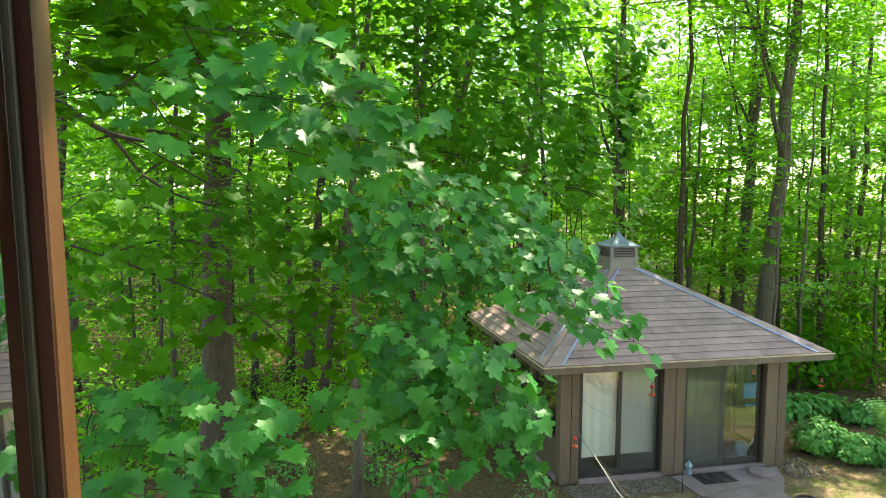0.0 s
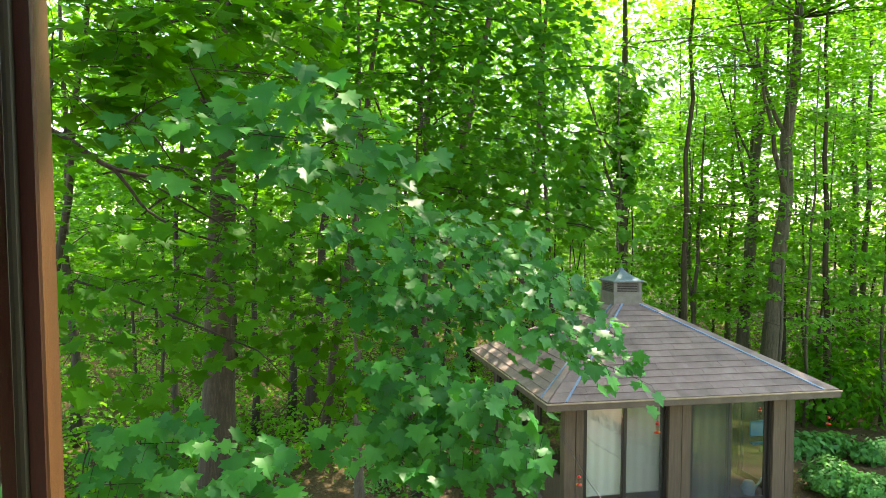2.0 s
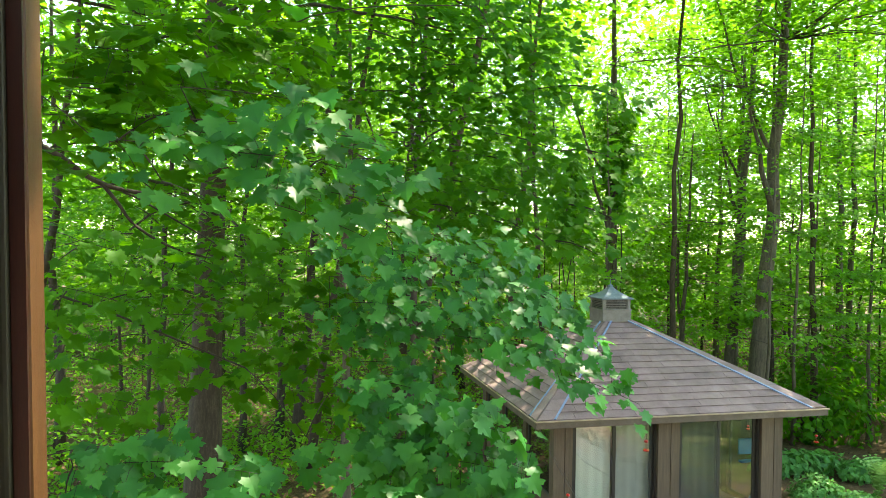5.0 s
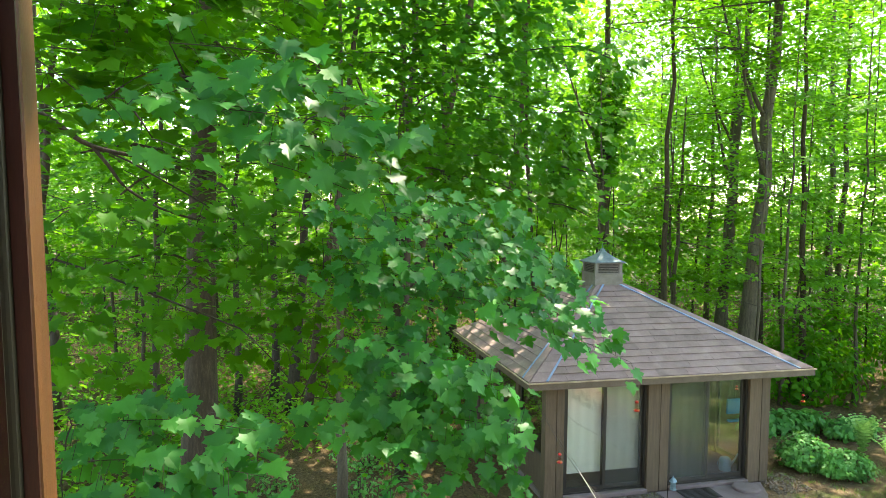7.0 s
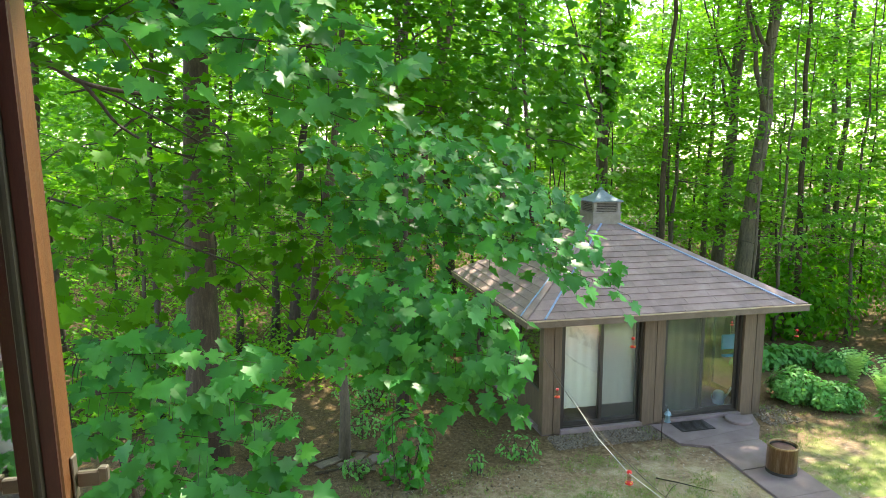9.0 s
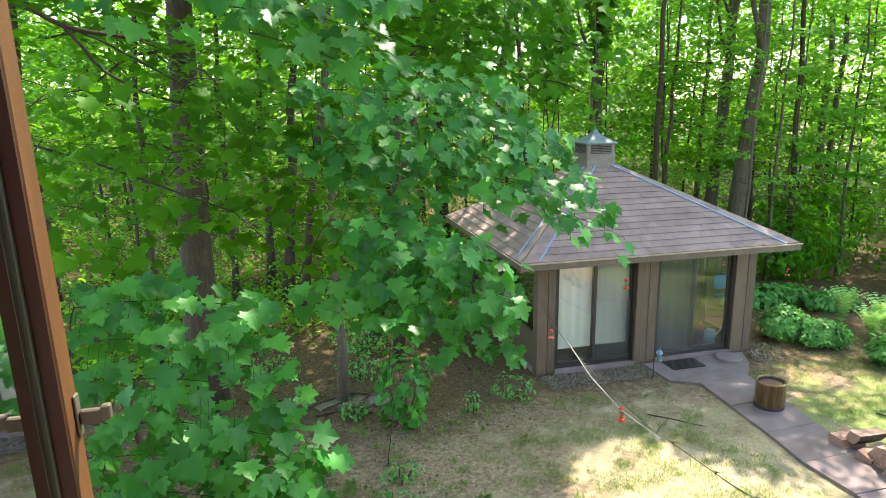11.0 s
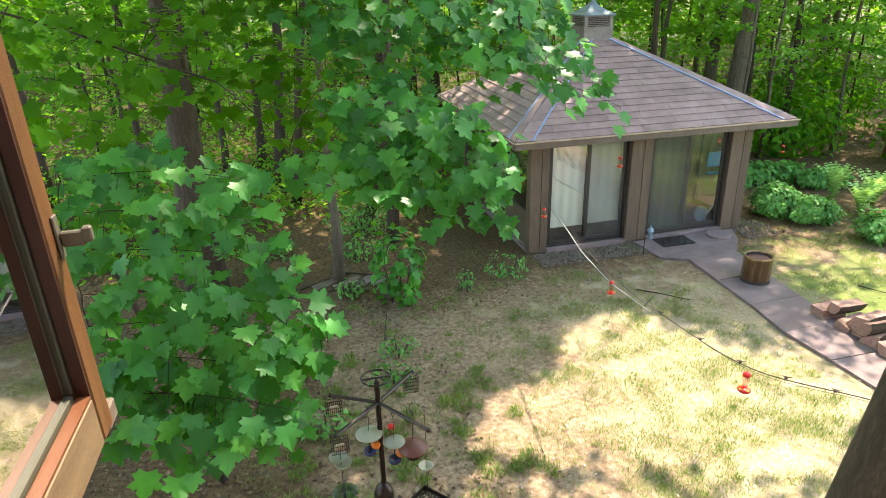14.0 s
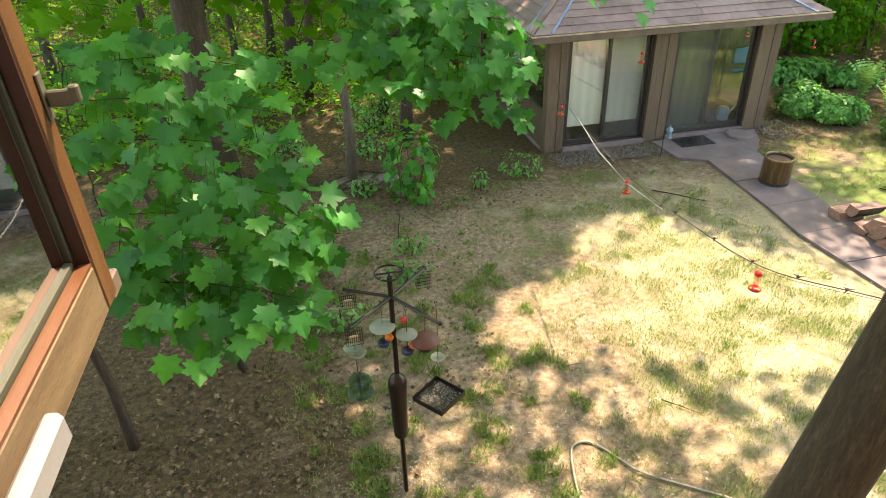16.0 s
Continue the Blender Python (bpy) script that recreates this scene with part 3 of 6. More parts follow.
    for low, top, sx, sy in hips:
        low, top = Vector(low), Vector(top)
        n_s = Vector((-n_side[0] * sx[0], 0, n_side[1])).normalized()
        for side, nn in ((Vector(sx), n_front), (Vector(sy), n_s)):
            for k in range(14):
                p, q = low.lerp(top, k / 14), low.lerp(top, (k + 1.15) / 14)
                w = 0.05 + 0.24 * (1 - k / 14)
                bm = bmesh.new()
                strip_on(bm, p, q, side, w, nn, 0.022, 0.034 + 0.004 * (k % 2))
                part("hip_cap", bm, SHINGLE, roof)
            bm = bmesh.new()
            a, b = low + side * 0.3, top + side * 0.1
            strip_on(bm, a, b, side, 0.045, nn, 0.02, 0.045)
            part("flashing", bm, FLASH, roof, "blue-grey metal flashing strip")
    # cupola: a boarded base, a louvred storey and a flared cap
    def about(h, z0, z1, k=0.0):
        return (CX - h, CX + h, CY - h - k, CY + h + k, z0, z1)

    cup = part("cupola", boxes(about(0.33, 3.5, 4.02), bevel=0.006), CUPOLA, g, "square vented cupola, grey-brown")
    # core coloured near black for the dark between the slats
    part("louvre_core", boxes(about(0.27, 4.02, 4.225)), NEAR_BLACK, cup)
    for z in range(5):
        for dx, dy, w, d in ((0, -0.29, 0.24, 0.02), (0, 0.29, 0.24, 0.02), (-0.29, 0, 0.02, 0.24), (0.29, 0, 0.02, 0.24)):
            part("louvre_slat", boxes((CX + dx - w, CX + dx + w, CY + dy - d, CY + dy + d, 4.045 + z * 0.036, 4.062 + z * 0.036)), LOUVRE, cup)
    for sx in (-1, 1):
        for sy in (-1, 1):
            part("corner_post", boxes((CX + sx * 0.285 - 0.035, CX + sx * 0.285 + 0.035, CY + sy * 0.285 - 0.035, CY + sy * 0.285 + 0.035, 4.02, 4.23)), CUPOLA, cup)
    part("sill_band", boxes(about(0.345, 4.0, 4.03), bevel=0.004), CUPOLA, cup)
    part("head_band", boxes(about(0.335, 4.222, 4.25), bevel=0.004), CUPOLA, cup)
    bm = bmesh.new()
    rings = []
    for h, z in ((0.365, 4.245), (0.37, 4.265), (0.27, 4.315), (0.17, 4.38), (0.085, 4.45), (0.04, 4.5), (0.045, 4.515), (0.02, 4.55)):
        rings.append([bm.verts.new((CX + sx * h, CY + sy * h, z)) for sx, sy in ((-1, -1), (1, -1), (1, 1), (-1, 1))])
    for u, v in zip(rings, rings[1:]):
        for k in range(4):
            bm.faces.new((u[k], u[(k + 1) % 4], v[(k + 1) % 4], v[k]))
    bm.faces.new(rings[0][::-1])
    bm.faces.new(rings[-1])
    part("cupola_cap", bm, COPPER, cup, "flared blue-grey metal cap")
    bm = bmesh.new()
    tube(bm, [(CX, CY, 4.54), (CX, CY, 4.66)], [0.012, 0.005], 6)
    part("finial", bm, COPPER, cup)
    return g, roof


PAVILION, ROOF = build_pavilion()


# ---- walkway ----
def build_walkway():
    path = thing("pavement", 2.4, -0.3, 0, "grey concrete garden path of poured slabs", "path", kind="structure")
    left = [(2.25, -0.06), (2.32, -0.95), (2.78, -1.2), (2.72, -2.15), (2.66, -3.1), (2.55, -4.0), (2.62, -4.85), (2.68, -5.8), (2.75, -6.8)]
    right = [(4.55, -0.06), (4.3, -0.6), (3.85, -1.15), (3.75, -2.1), (3.66, -3.05), (3.56, -3.95), (3.55, -4.85), (3.6, -5.8), (3.65, -6.8)]
    for k, ((l0, r0), (l1, r1)) in enumerate(zip(zip(left, right), zip(left[1:], right[1:]))):
        bm = bmesh.new()
        g = 0.006
        quad = [(l0[0], l0[1] - g), (r0[0], r0[1] - g), (r1[0], r1[1] + g), (l1[0], l1[1] + g)]
        lo = [bm.verts.new((x - 2.4, y + 0.3, -0.06)) for x, y in quad]
        hi = [bm.verts.new((x - 2.4, y + 0.3, 0.035 + 0.004 * ((k * 7) % 3))) for x, y in quad]
        bm.faces.new(hi[::-1])
        bm.faces.new(lo)
        for i in range(4):
            bm.faces.new((lo[i], hi[i], hi[(i + 1) % 4], lo[(i + 1) % 4]))
        bmesh.ops.recalc_face_normals(bm, faces=bm.faces)
        part("slab", bm, CONCRETE, path)


build_walkway()


# ---- trees ----
def crooked(a, b, steps, wob, sag=0.0):
    a, b = Vector(a), Vector(b)
    pts = []
    for k in range(steps + 1):
        t = k / steps
        p = a.lerp(b, t)
        n = Vector((noise.noise(p * 0.7 + Vector((9, 1, 0))), noise.noise(p * 0.7 + Vector((0, 7, 3))), 0.4 * noise.noise(p * 0.7 + Vector((4, 0, 5)))))
        pts.append(p + n * wob * math.sin(math.pi * min(1, t * 1.2)) + Vector((0, 0, sag * math.sin(math.pi * t))))
    return pts


def trunk_of(parent, base, top, r0, r1, bark, wob=0.25, sides=10):
    o = Vector(base)
    pts = crooked((0, 0, -0.15), Vector(top) - o, 10, wob)
    radii = [r0 * (1.35 if k == 0 else 1.12 if k == 1 else 1) * (1 - k / 10) + r1 * k / 10 for k in range(11)]
    bm = bmesh.new()
    tube(bm, pts, radii, sides)
    part("trunk", bm, bark, parent, smooth=True)
    return [p + o for p in pts]


def limb(bm, o, a, b, r, sag=0.1, sides=5):
    a, b = Vector(a) - o, Vector(b) - o
    n = 6 if r > 0.014 else 4
    tube(bm, crooked(a, b, n, 0.075 * (b - a).length, sag), [r * (1 - 0.8 * k / n) + 0.003 * min(1, r / 0.006) for k in range(n + 1)], sides if r > 0.014 else 3)


def leafy_tree(name, base, top, r0, boughs, leaf, size, per, spread, mat, bark, label, category="tree", wob=0.25, fill=0.55, flat=0.35, lean=0.45, group="", outward=True, thick=0.011, clear=True, face=(0, 0, 0), fork=0):
    """A tree whose boughs run from the trunk to the given tips and carry leaves over their outer part."""
    t = thing(name, *base, label, category, group)
    o = Vector(base)
    line = trunk_of(t, base, top, r0, r0 * 0.25, bark, wob)
    bm = bmesh.new()
    for k in range(fork):
        a = line[4 + k]
        limb(bm, o, a, a + Vector((-0.09 - 0.05 * k, -0.03, 0.26)) * (top[2] - base[2]), r0 * (0.36 - 0.1 * k), -0.25, 8)
    centres, outs, counts = [], [], []
    for x, y, z, *much in boughs:
        tip = Vector((x, y, z))
        share = much[0] if much else 1.0
        z = base[2] + min(0.95, max(0.15, (tip.z + 0.15 * (Vector(tip) - o).length - base[2]) / (top[2] - base[2]) * 0.92)) * (top[2] - base[2])
        root = min(line, key=lambda p: abs(p.z - z))
        limb(bm, o, root, tip, max(0.008, thick * (tip - root).length + 0.003), 0.06 * (tip - root).length)
        d = tip - root
        away = (Vector((d.x, d.y, 0)).normalized() + Vector(face)).normalized()
        for k in range(5):
            f = 1 - fill * k / 4
            centres.append(root + d * f + Vector((0, 0, 0.06 * d.length * math.sin(math.pi * f))) + Vector(rng.normal(size=3) * 0.12 * spread))
            outs.append(away)
            counts.append(max(1, round(per * share)))
            if k % 2 == 0:
                limb(bm, o, root + d * max(0.1, f - 0.25), centres[-1], 0.4 * thick * d.length ** 0.5 + 0.002, 0.02, 4)
    part("branchwork", bm, bark, t, kind="stuff", smooth=True)
    out = np.repeat(np.array([(v.x, v.y) for v in outs]), counts, axis=0) if outward else None
    p, nor, head = sprays(centres, spread, counts, out, flat, lean)
    s = size * rng.uniform(0.65, 1.25, len(p))
    keep = ~cut_for_sun(p) if clear else np.ones(len(p), bool)
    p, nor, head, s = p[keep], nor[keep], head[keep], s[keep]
    scatter("crown", leaf, p - np.array(o), nor, head, s, mat, t)
    return t


class Spray:
    """Leaves and twigs gathered bough by bough, then hung on one tree."""

    def __init__(self, origin):
        self.o, self.twigs = Vector(origin), bmesh.new()
        self.p, self.n, self.h, self.s = [], [], [], []

    def bough(self, a, b, wide, size, dense=1.0, face=0.75, loft=0.06, stray=0.3, stalks=True):
        """A drooping twig from a to b, with pairs of stalked leaves in one loose sheet about it."""
        a, b = Vector(a), Vector(b)
        d = b - a
        flat = Vector((d.x, d.y, 0)).normalized()
        across = Vector((-flat.y, flat.x, 0))
        tube(self.twigs, [p - self.o for p in crooked(a, b, 5, 0.05 * d.length, 0.04 * d.length)], [0.0026 - 0.0003 * k for k in range(6)], 4)
        count = max(3, round(dense * (d.length + wide) * wide * 2 / (0.8 * size * size * 1.3)))
        for k in range(count):
            u, v = (k + rng.uniform()) / count, rng.uniform(-1, 1)
            w = wide * (0.25 + 0.85 * math.sin(math.pi * min(1, 0.2 + 0.75 * u)))
            stem = a + d * min(1, u) + Vector((0, 0, 0.04 * d.length * math.sin(math.pi * min(1, u))))
            q = stem + across * (v * w) + flat * (0.2 * w * abs(v)) + Vector((0, 0, -0.22 * abs(v) * w + rng.normal() * loft))
            side = (flat * 0.55 + across * v * 1.2 + Vector((0, -0.75, 0)) * face).normalized()
            self.p.append(q)
            self.n.append(Vector((side.x * 0.35 * face + rng.normal() * stray, side.y * 0.35 * face - 0.72 * face + rng.normal() * stray, 0.72)))
            self.h.append(side + Vector((rng.normal() * 0.45, rng.normal() * 0.45, -0.55 - 0.5 * face)))
            self.s.append(size * rng.uniform(0.62, 1.2))
            if stalks and k % 2 == 0:
                tube(self.twigs, [stem - self.o, stem.lerp(q, 0.6) + Vector((0, 0, 0.015)) - self.o, q - self.o], 0.0014, 3)

    def arrays(self):
        return [np.array([tuple(v) for v in r]) for r in (self.p, self.n, self.h)] + [np.array(self.s)]


# boughs: root, tip and half width of the sprays of leaves that they carry
NEAR_BOUGHS = (
    (-5.06, -8.69, 5.97, -4.52, -8.85, 5.89, 0.22),
    (-5.03, -8.66, 5.86, -4.33, -8.94, 5.75, 0.24),
    (-4.94, -8.73, 5.74, -4.25, -8.94, 5.62, 0.24),
    (-4.86, -8.71, 5.64, -4.22, -8.94, 5.51, 0.22),
    (-4.72, -8.7, 5.55, -4.34, -8.92, 5.4, 0.18),
    (-5.11, -8.75, 5.62, -4.93, -9.02, 5.54, 0.07),
    (-5.37, -8.61, 5.78, -5.02, -8.84, 5.71, 0.16),
    (-4.46, -8.52, 5.75, -4.17, -8.76, 5.71, 0.14),
    (-5.1, -8.48, 5.93, -4.76, -8.81, 5.64, 0.2),
)
DIM_BOUGHS = (
    (-5.68, -8.16, 6.22, -5.14, -8.23, 6.18, 0.3),
    (-5.67, -8.22, 6.04, -4.98, -8.18, 6.06, 0.3),
    (-5.64, -8.3, 5.91, -5.26, -8.39, 5.84, 0.22),
    (-5.57, -7.95, 6.39, -4.92, -8.04, 6.34, 0.3),
    (-5.4, -7.85, 6.14, -5.18, -7.95, 5.74, 0.2),
    (-5.03, -7.69, 6.54, -4.53, -7.83, 6.37, 0.28),
    (-5.77, -7.9, 5.81, -5.41, -8, 5.75, 0.15),
    (-4.94, -7.44, 6.44, -4.46, -7.59, 6.23, 0.25),
    (-4.01, -8.93, 6.28, -3.98, -9.01, 6.17, 0.05),
)
SHADE_BOUGHS = (
    (-5.87, -6.86, 5.38, -5.31, -6.95, 5.2, 0.3),
    (-5.37, -6.75, 5.28, -4.7, -6.9, 5.15, 0.28),
    (-5.13, -6.72, 5.45, -4.27, -6.92, 5.26, 0.3),
    (-6.07, -7.03, 5.15, -5.44, -7.09, 4.97, 0.28),
    (-5.46, -6.79, 4.94, -4.55, -6.94, 4.82, 0.3),
    (-5, -6.62, 5.13, -4.04, -6.86, 5.01, 0.3),
    (-6.02, -7.16, 4.78, -5.33, -7.23, 4.61, 0.28),
    (-5.05, -6.78, 4.66, -4.27, -7.01, 4.48, 0.3),
    (-5.93, -7.38, 4.6, -5.26, -7.46, 4.47, 0.25),
    (-5.33, -7, 4.77, -4.82, -7.18, 4.59, 0.25),
    (-4.69, -6.89, 4.49, -4.28, -7.16, 4.29, 0.2),
)
MIDDLE_BOUGHS = (
    (-4.56, -6.9, 5.35, -3.45, -6.96, 5.28, 0.34),
    (-4.42, -7.01, 5.19, -3.13, -7.08, 5.03, 0.34),
    (-4.35, -7.12, 5.04, -3, -7.26, 4.84, 0.34),
    (-4.29, -7.15, 4.85, -2.84, -7.35, 4.69, 0.32),
    (-3.69, -7.04, 4.88, -2.56, -7.41, 4.55, 0.26),
    (-3.41, -7.13, 4.72, -2.51, -7.47, 4.42, 0.2),
    (-4.29, -7.18, 4.68, -3.7, -7.28, 4.61, 0.24),
    (-3.49, -6.85, 5.3, -2.72, -7.03, 4.96, 0.3),
    (-4.01, -6.64, 5.48, -2.99, -6.79, 5.34, 0.34),
    (-4.55, -6.91, 5.04, -4.01, -7.18, 4.85, 0.28),
    (-3.02, -6.9, 5.11, -2.63, -7.23, 4.68, 0.2),
)
FRONT_BOUGHS = (
    (-4.37, -7.39, 4.62, -3.68, -7.73, 4.51, 0.24),
    (-4.27, -7.43, 4.46, -3.45, -7.84, 4.37, 0.28),
    (-4.21, -7.48, 4.3, -3.4, -7.97, 4.22, 0.28),
    (-4.18, -7.61, 4.21, -3.42, -7.97, 4.2, 0.2),
    (-4.56, -7.45, 4.31, -3.94, -7.77, 4.19, 0.24),
    (-3.87, -7.58, 4.51, -3.54, -7.8, 4.43, 0.2),
    (-4.26, -7.57, 4.22, -3.77, -7.97, 3.98, 0.2),
    (-4.19, -7.56, 4.28, -3.97, -7.86, 4.1, 0.18),
    (-3.82, -7.67, 4.14, -3.4, -8.04, 3.95, 0.18),
)
LOW_BOUGHS = (
    (-5.54, -8.22, 4.45, -4.73, -8.33, 4.4, 0.24),
    (-5.53, -8.36, 4.34, -4.67, -8.48, 4.24, 0.24),
    (-5.51, -8.46, 4.2, -4.62, -8.6, 4.09, 0.24),
    (-5.47, -8.56, 4.06, -4.57, -8.69, 3.91, 0.24),
    (-5.46, -8.61, 3.94, -4.52, -8.76, 3.79, 0.24),
    (-5.43, -8.67, 3.81, -4.67, -8.81, 3.69, 0.24),
    (-5.41, -8.74, 3.68, -4.66, -8.9, 3.56, 0.22),
    (-5.34, -8.79, 3.58, -4.83, -8.96, 3.49, 0.2),
    (-5.58, -8.11, 4.49, -5.06, -8.22, 4.5, 0.18),
    (-5.4, -8.63, 3.73, -5.05, -8.9, 3.48, 0.18),
    (-5.1, -8.62, 3.64, -4.68, -8.9, 3.44, 0.18),
    (-5.46, -8.58, 3.87, -5.19, -8.83, 3.62, 0.18),
    (-4.87, -8.45, 3.91, -4.55, -8.72, 3.71, 0.14),
    (-5.27, -8.67, 3.62, -4.81, -8.77, 3.54, 0.18),
)
BEECH_BOUGHS = (
    (-3.2, -2.96, 6.92, -1.85, -4.34, 6.66, 0.7),
    (-3.18, -2.9, 6.58, -1.67, -4.57, 6.21, 0.75),
    (-3.14, -2.87, 6.23, -1.6, -4.78, 5.78, 0.75),
    (-3.13, -2.85, 5.91, -1.8, -4.9, 5.43, 0.7),
    (-3.21, -3.01, 7.22, -1.88, -4.41, 7.07, 0.75),
    (-3.23, -3.08, 7.52, -1.93, -4.27, 7.43, 0.75),
    (-3.25, -3.17, 7.84, -1.49, -4.3, 7.67, 0.8),
    (-3.26, -3.24, 8.08, -1.71, -4.1, 8.02, 0.8),
    (-3.13, -2.84, 5.62, -2.22, -4.73, 5.25, 0.6),
    (-3.27, -3.11, 7.65, -4.5, -3.62, 7.65, 0.7),
    (-3.25, -3.01, 7.26, -4.23, -3.29, 7.11, 0.5),
    (-3.28, -3.31, 8.29, -2.04, -3.89, 8.39, 0.8),
    (-3.18, -2.88, 6.4, -2.67, -4.17, 5.41, 0.6),
)
OUTER_BOUGHS = (
    (-1.82, -4.25, 7.17, -1.15, -5.17, 6.83, 0.5),
    (-1.85, -4.52, 6.42, -1.3, -5.2, 6.24, 0.4),
    (-1.84, -4.68, 5.84, -1.29, -5.38, 5.52, 0.35),
    (-2.12, -4.77, 5.45, -1.5, -5.27, 5.27, 0.35),
    (-3.54, -3.19, 5.88, -4.49, -3.72, 6.01, 0.5),
    (-3.94, -3, 6.5, -4.74, -3.42, 6.8, 0.5),
)


def build_maple():
    """A maple standing beside the window's view; its long boughs reach in and hang their leaves in loose sheets."""
    base, top = (-7.9, -6.2, 0), (-7.6, -6.3, 10.5)
    t = thing("maple", *base, "sugar maple with long boughs of broad green lobed leaves", "tree")
    o = Vector(base)
    line = trunk_of(t, base, top, 0.13, 0.04, BARK_DARK, 0.12)
    spray = Spray(base)
    # an added second tree for the shaded boughs; its leaf colour is darkened for shade
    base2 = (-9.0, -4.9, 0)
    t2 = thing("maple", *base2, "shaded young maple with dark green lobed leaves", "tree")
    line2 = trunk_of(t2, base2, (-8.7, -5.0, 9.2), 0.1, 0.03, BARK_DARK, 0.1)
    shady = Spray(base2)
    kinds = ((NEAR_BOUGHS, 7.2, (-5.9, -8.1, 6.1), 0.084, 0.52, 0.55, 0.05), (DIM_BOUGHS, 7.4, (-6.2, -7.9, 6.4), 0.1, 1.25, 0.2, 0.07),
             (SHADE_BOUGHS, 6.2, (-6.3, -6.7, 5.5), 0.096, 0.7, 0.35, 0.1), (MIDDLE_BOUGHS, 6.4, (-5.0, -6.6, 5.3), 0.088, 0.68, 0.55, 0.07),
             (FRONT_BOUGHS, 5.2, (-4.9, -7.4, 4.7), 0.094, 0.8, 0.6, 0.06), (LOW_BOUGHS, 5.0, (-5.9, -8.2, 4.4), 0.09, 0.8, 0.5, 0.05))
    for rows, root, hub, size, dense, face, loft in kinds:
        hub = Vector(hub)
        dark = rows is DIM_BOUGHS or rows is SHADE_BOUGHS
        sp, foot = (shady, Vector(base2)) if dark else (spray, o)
        start = min(line2 if dark else line, key=lambda p: abs(p.z - root))
        limb(sp.twigs, foot, start, hub, 0.013, 0.2, 6)
        joints = [hub]
        for row in sorted(rows, key=lambda q: (Vector(q[:3]) - hub).length):
            a, b, wide = Vector(row[:3]), Vector(row[3:6]), row[6]
            near = min(joints, key=lambda q: (q - a).length)
            limb(sp.twigs, foot, near, a, 0.0032, 0.05 * (a - near).length, 4)
            joints += [a, a.lerp(b, 0.25), a.lerp(b, 0.5)]
            sp.bough(a, b, wide, size, dense, face, loft)
    # the bare crooked limb and its fork
    for pts, r in (([(-7.7, -6.25, 6.7), (-6.7, -6.9, 6.2), (-6.06, -6.95, 5.93), (-5.78, -6.85, 5.74), (-5.37, -6.76, 5.67)], 0.026), ([(-5.78, -6.85, 5.74), (-5.7, -6.82, 5.63), (-5.6, -6.79, 5.49), (-5.37, -6.75, 5.35), (-5.0, -6.7, 5.25)], 0.014)):
        line_ = smooth_line(pts)
        tube(spray.twigs, [q - o for q in line_], [r * (1 - 0.6 * k / len(line_)) for k in range(len(line_))], 6)
    part("branchwork", spray.twigs, BARK_DARK, t, kind="stuff", smooth=True)
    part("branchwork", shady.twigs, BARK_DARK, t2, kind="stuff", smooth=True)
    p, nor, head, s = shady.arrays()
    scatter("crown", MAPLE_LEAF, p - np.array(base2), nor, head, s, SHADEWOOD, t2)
    p, nor, head, s = spray.arrays()
    # an upper crown, unseen, added to keep sky and sun off the boughs below
    bm = bmesh.new()
    centres = []
    for k in range(18):
        a, r, z = k * 2.4, 2.7 * math.sqrt((k + 0.5) / 18), rng.uniform(8.4, 10.8)
        tip = Vector((-6.0 + 1.2 * r * math.cos(a), -7.0 + r * math.sin(a), z))
        limb(bm, o, line[8], tip, 0.02, 0.2, 5)
        centres += [tip, tip.lerp(line[8], 0.2)]
    for k in range(7):
        tip = Vector((-4.5 + 0.75 * math.cos(k * 0.9), -8.5 + 0.5 * math.sin(k * 0.9), 7.8 + 0.06 * k))
        limb(bm, o, line[8], tip, 0.016, 0.2, 5)
        centres.append(tip)
    for k in range(7):
        tip = Vector((-2.9 + 0.9 * math.cos(k * 0.9), -6.9 + 0.8 * math.sin(k * 0.9), 8.9 + 0.08 * k))
        limb(bm, o, line[9], tip, 0.018, 0.2, 5)
        centres.append(tip)
    for k in range(12):
        tip = Vector((-5.4 + 0.7 * math.cos(k * 2.4), -8.15 + 0.55 * math.sin(k * 2.4), 7.15 + 0.05 * k))
        limb(bm, o, line[7], tip, 0.012, 0.2, 5)
        centres.append(tip)
    part("upper_branchwork", bm, BARK_DARK, t, kind="stuff", smooth=True)
    q, qn, qh = sprays(centres, 1.0, 20, None, 0.25, 0.3)
    scatter("upper_crown", MAPLE_LEAF, q - np.array(o), qn, qh, 0.17 * rng.uniform(0.7, 1.2, len(q)), MAPLE, t)
    near = np.zeros(len(p), bool)
    near[np.argsort(p[:, 1])[:300]] = True
    tv, tf = MAPLE_LEAF
    me = bpy.data.meshes.new("leaf")
    me.from_pydata([tuple(v) for v in tv], [], tf)
    me.polygons.foreach_set("use_smooth", [True] * len(me.polygons))
    me.materials.append(MAPLE)
    for q, n_, h_, s_ in zip(p[near], nor[near], head[near], s[near]):
        z = Vector(n_).normalized()
        y = Vector(h_)
        y = (y - z * y.dot(z)).normalized()
        ob = new("leaf", me)
        ob.parent = t
        ob.matrix_basis = Matrix.LocRotScale(Vector(q) - o, Matrix((y.cross(z), y, z)).transposed().to_quaternion(), (s_, s_, s_ * rng.uniform(0.6, 1.4)))
    scatter("crown", MAPLE_LEAF, p[~near] - np.array(o), nor[~near], head[~near], s[~near], MAPLE, t)


build_maple()


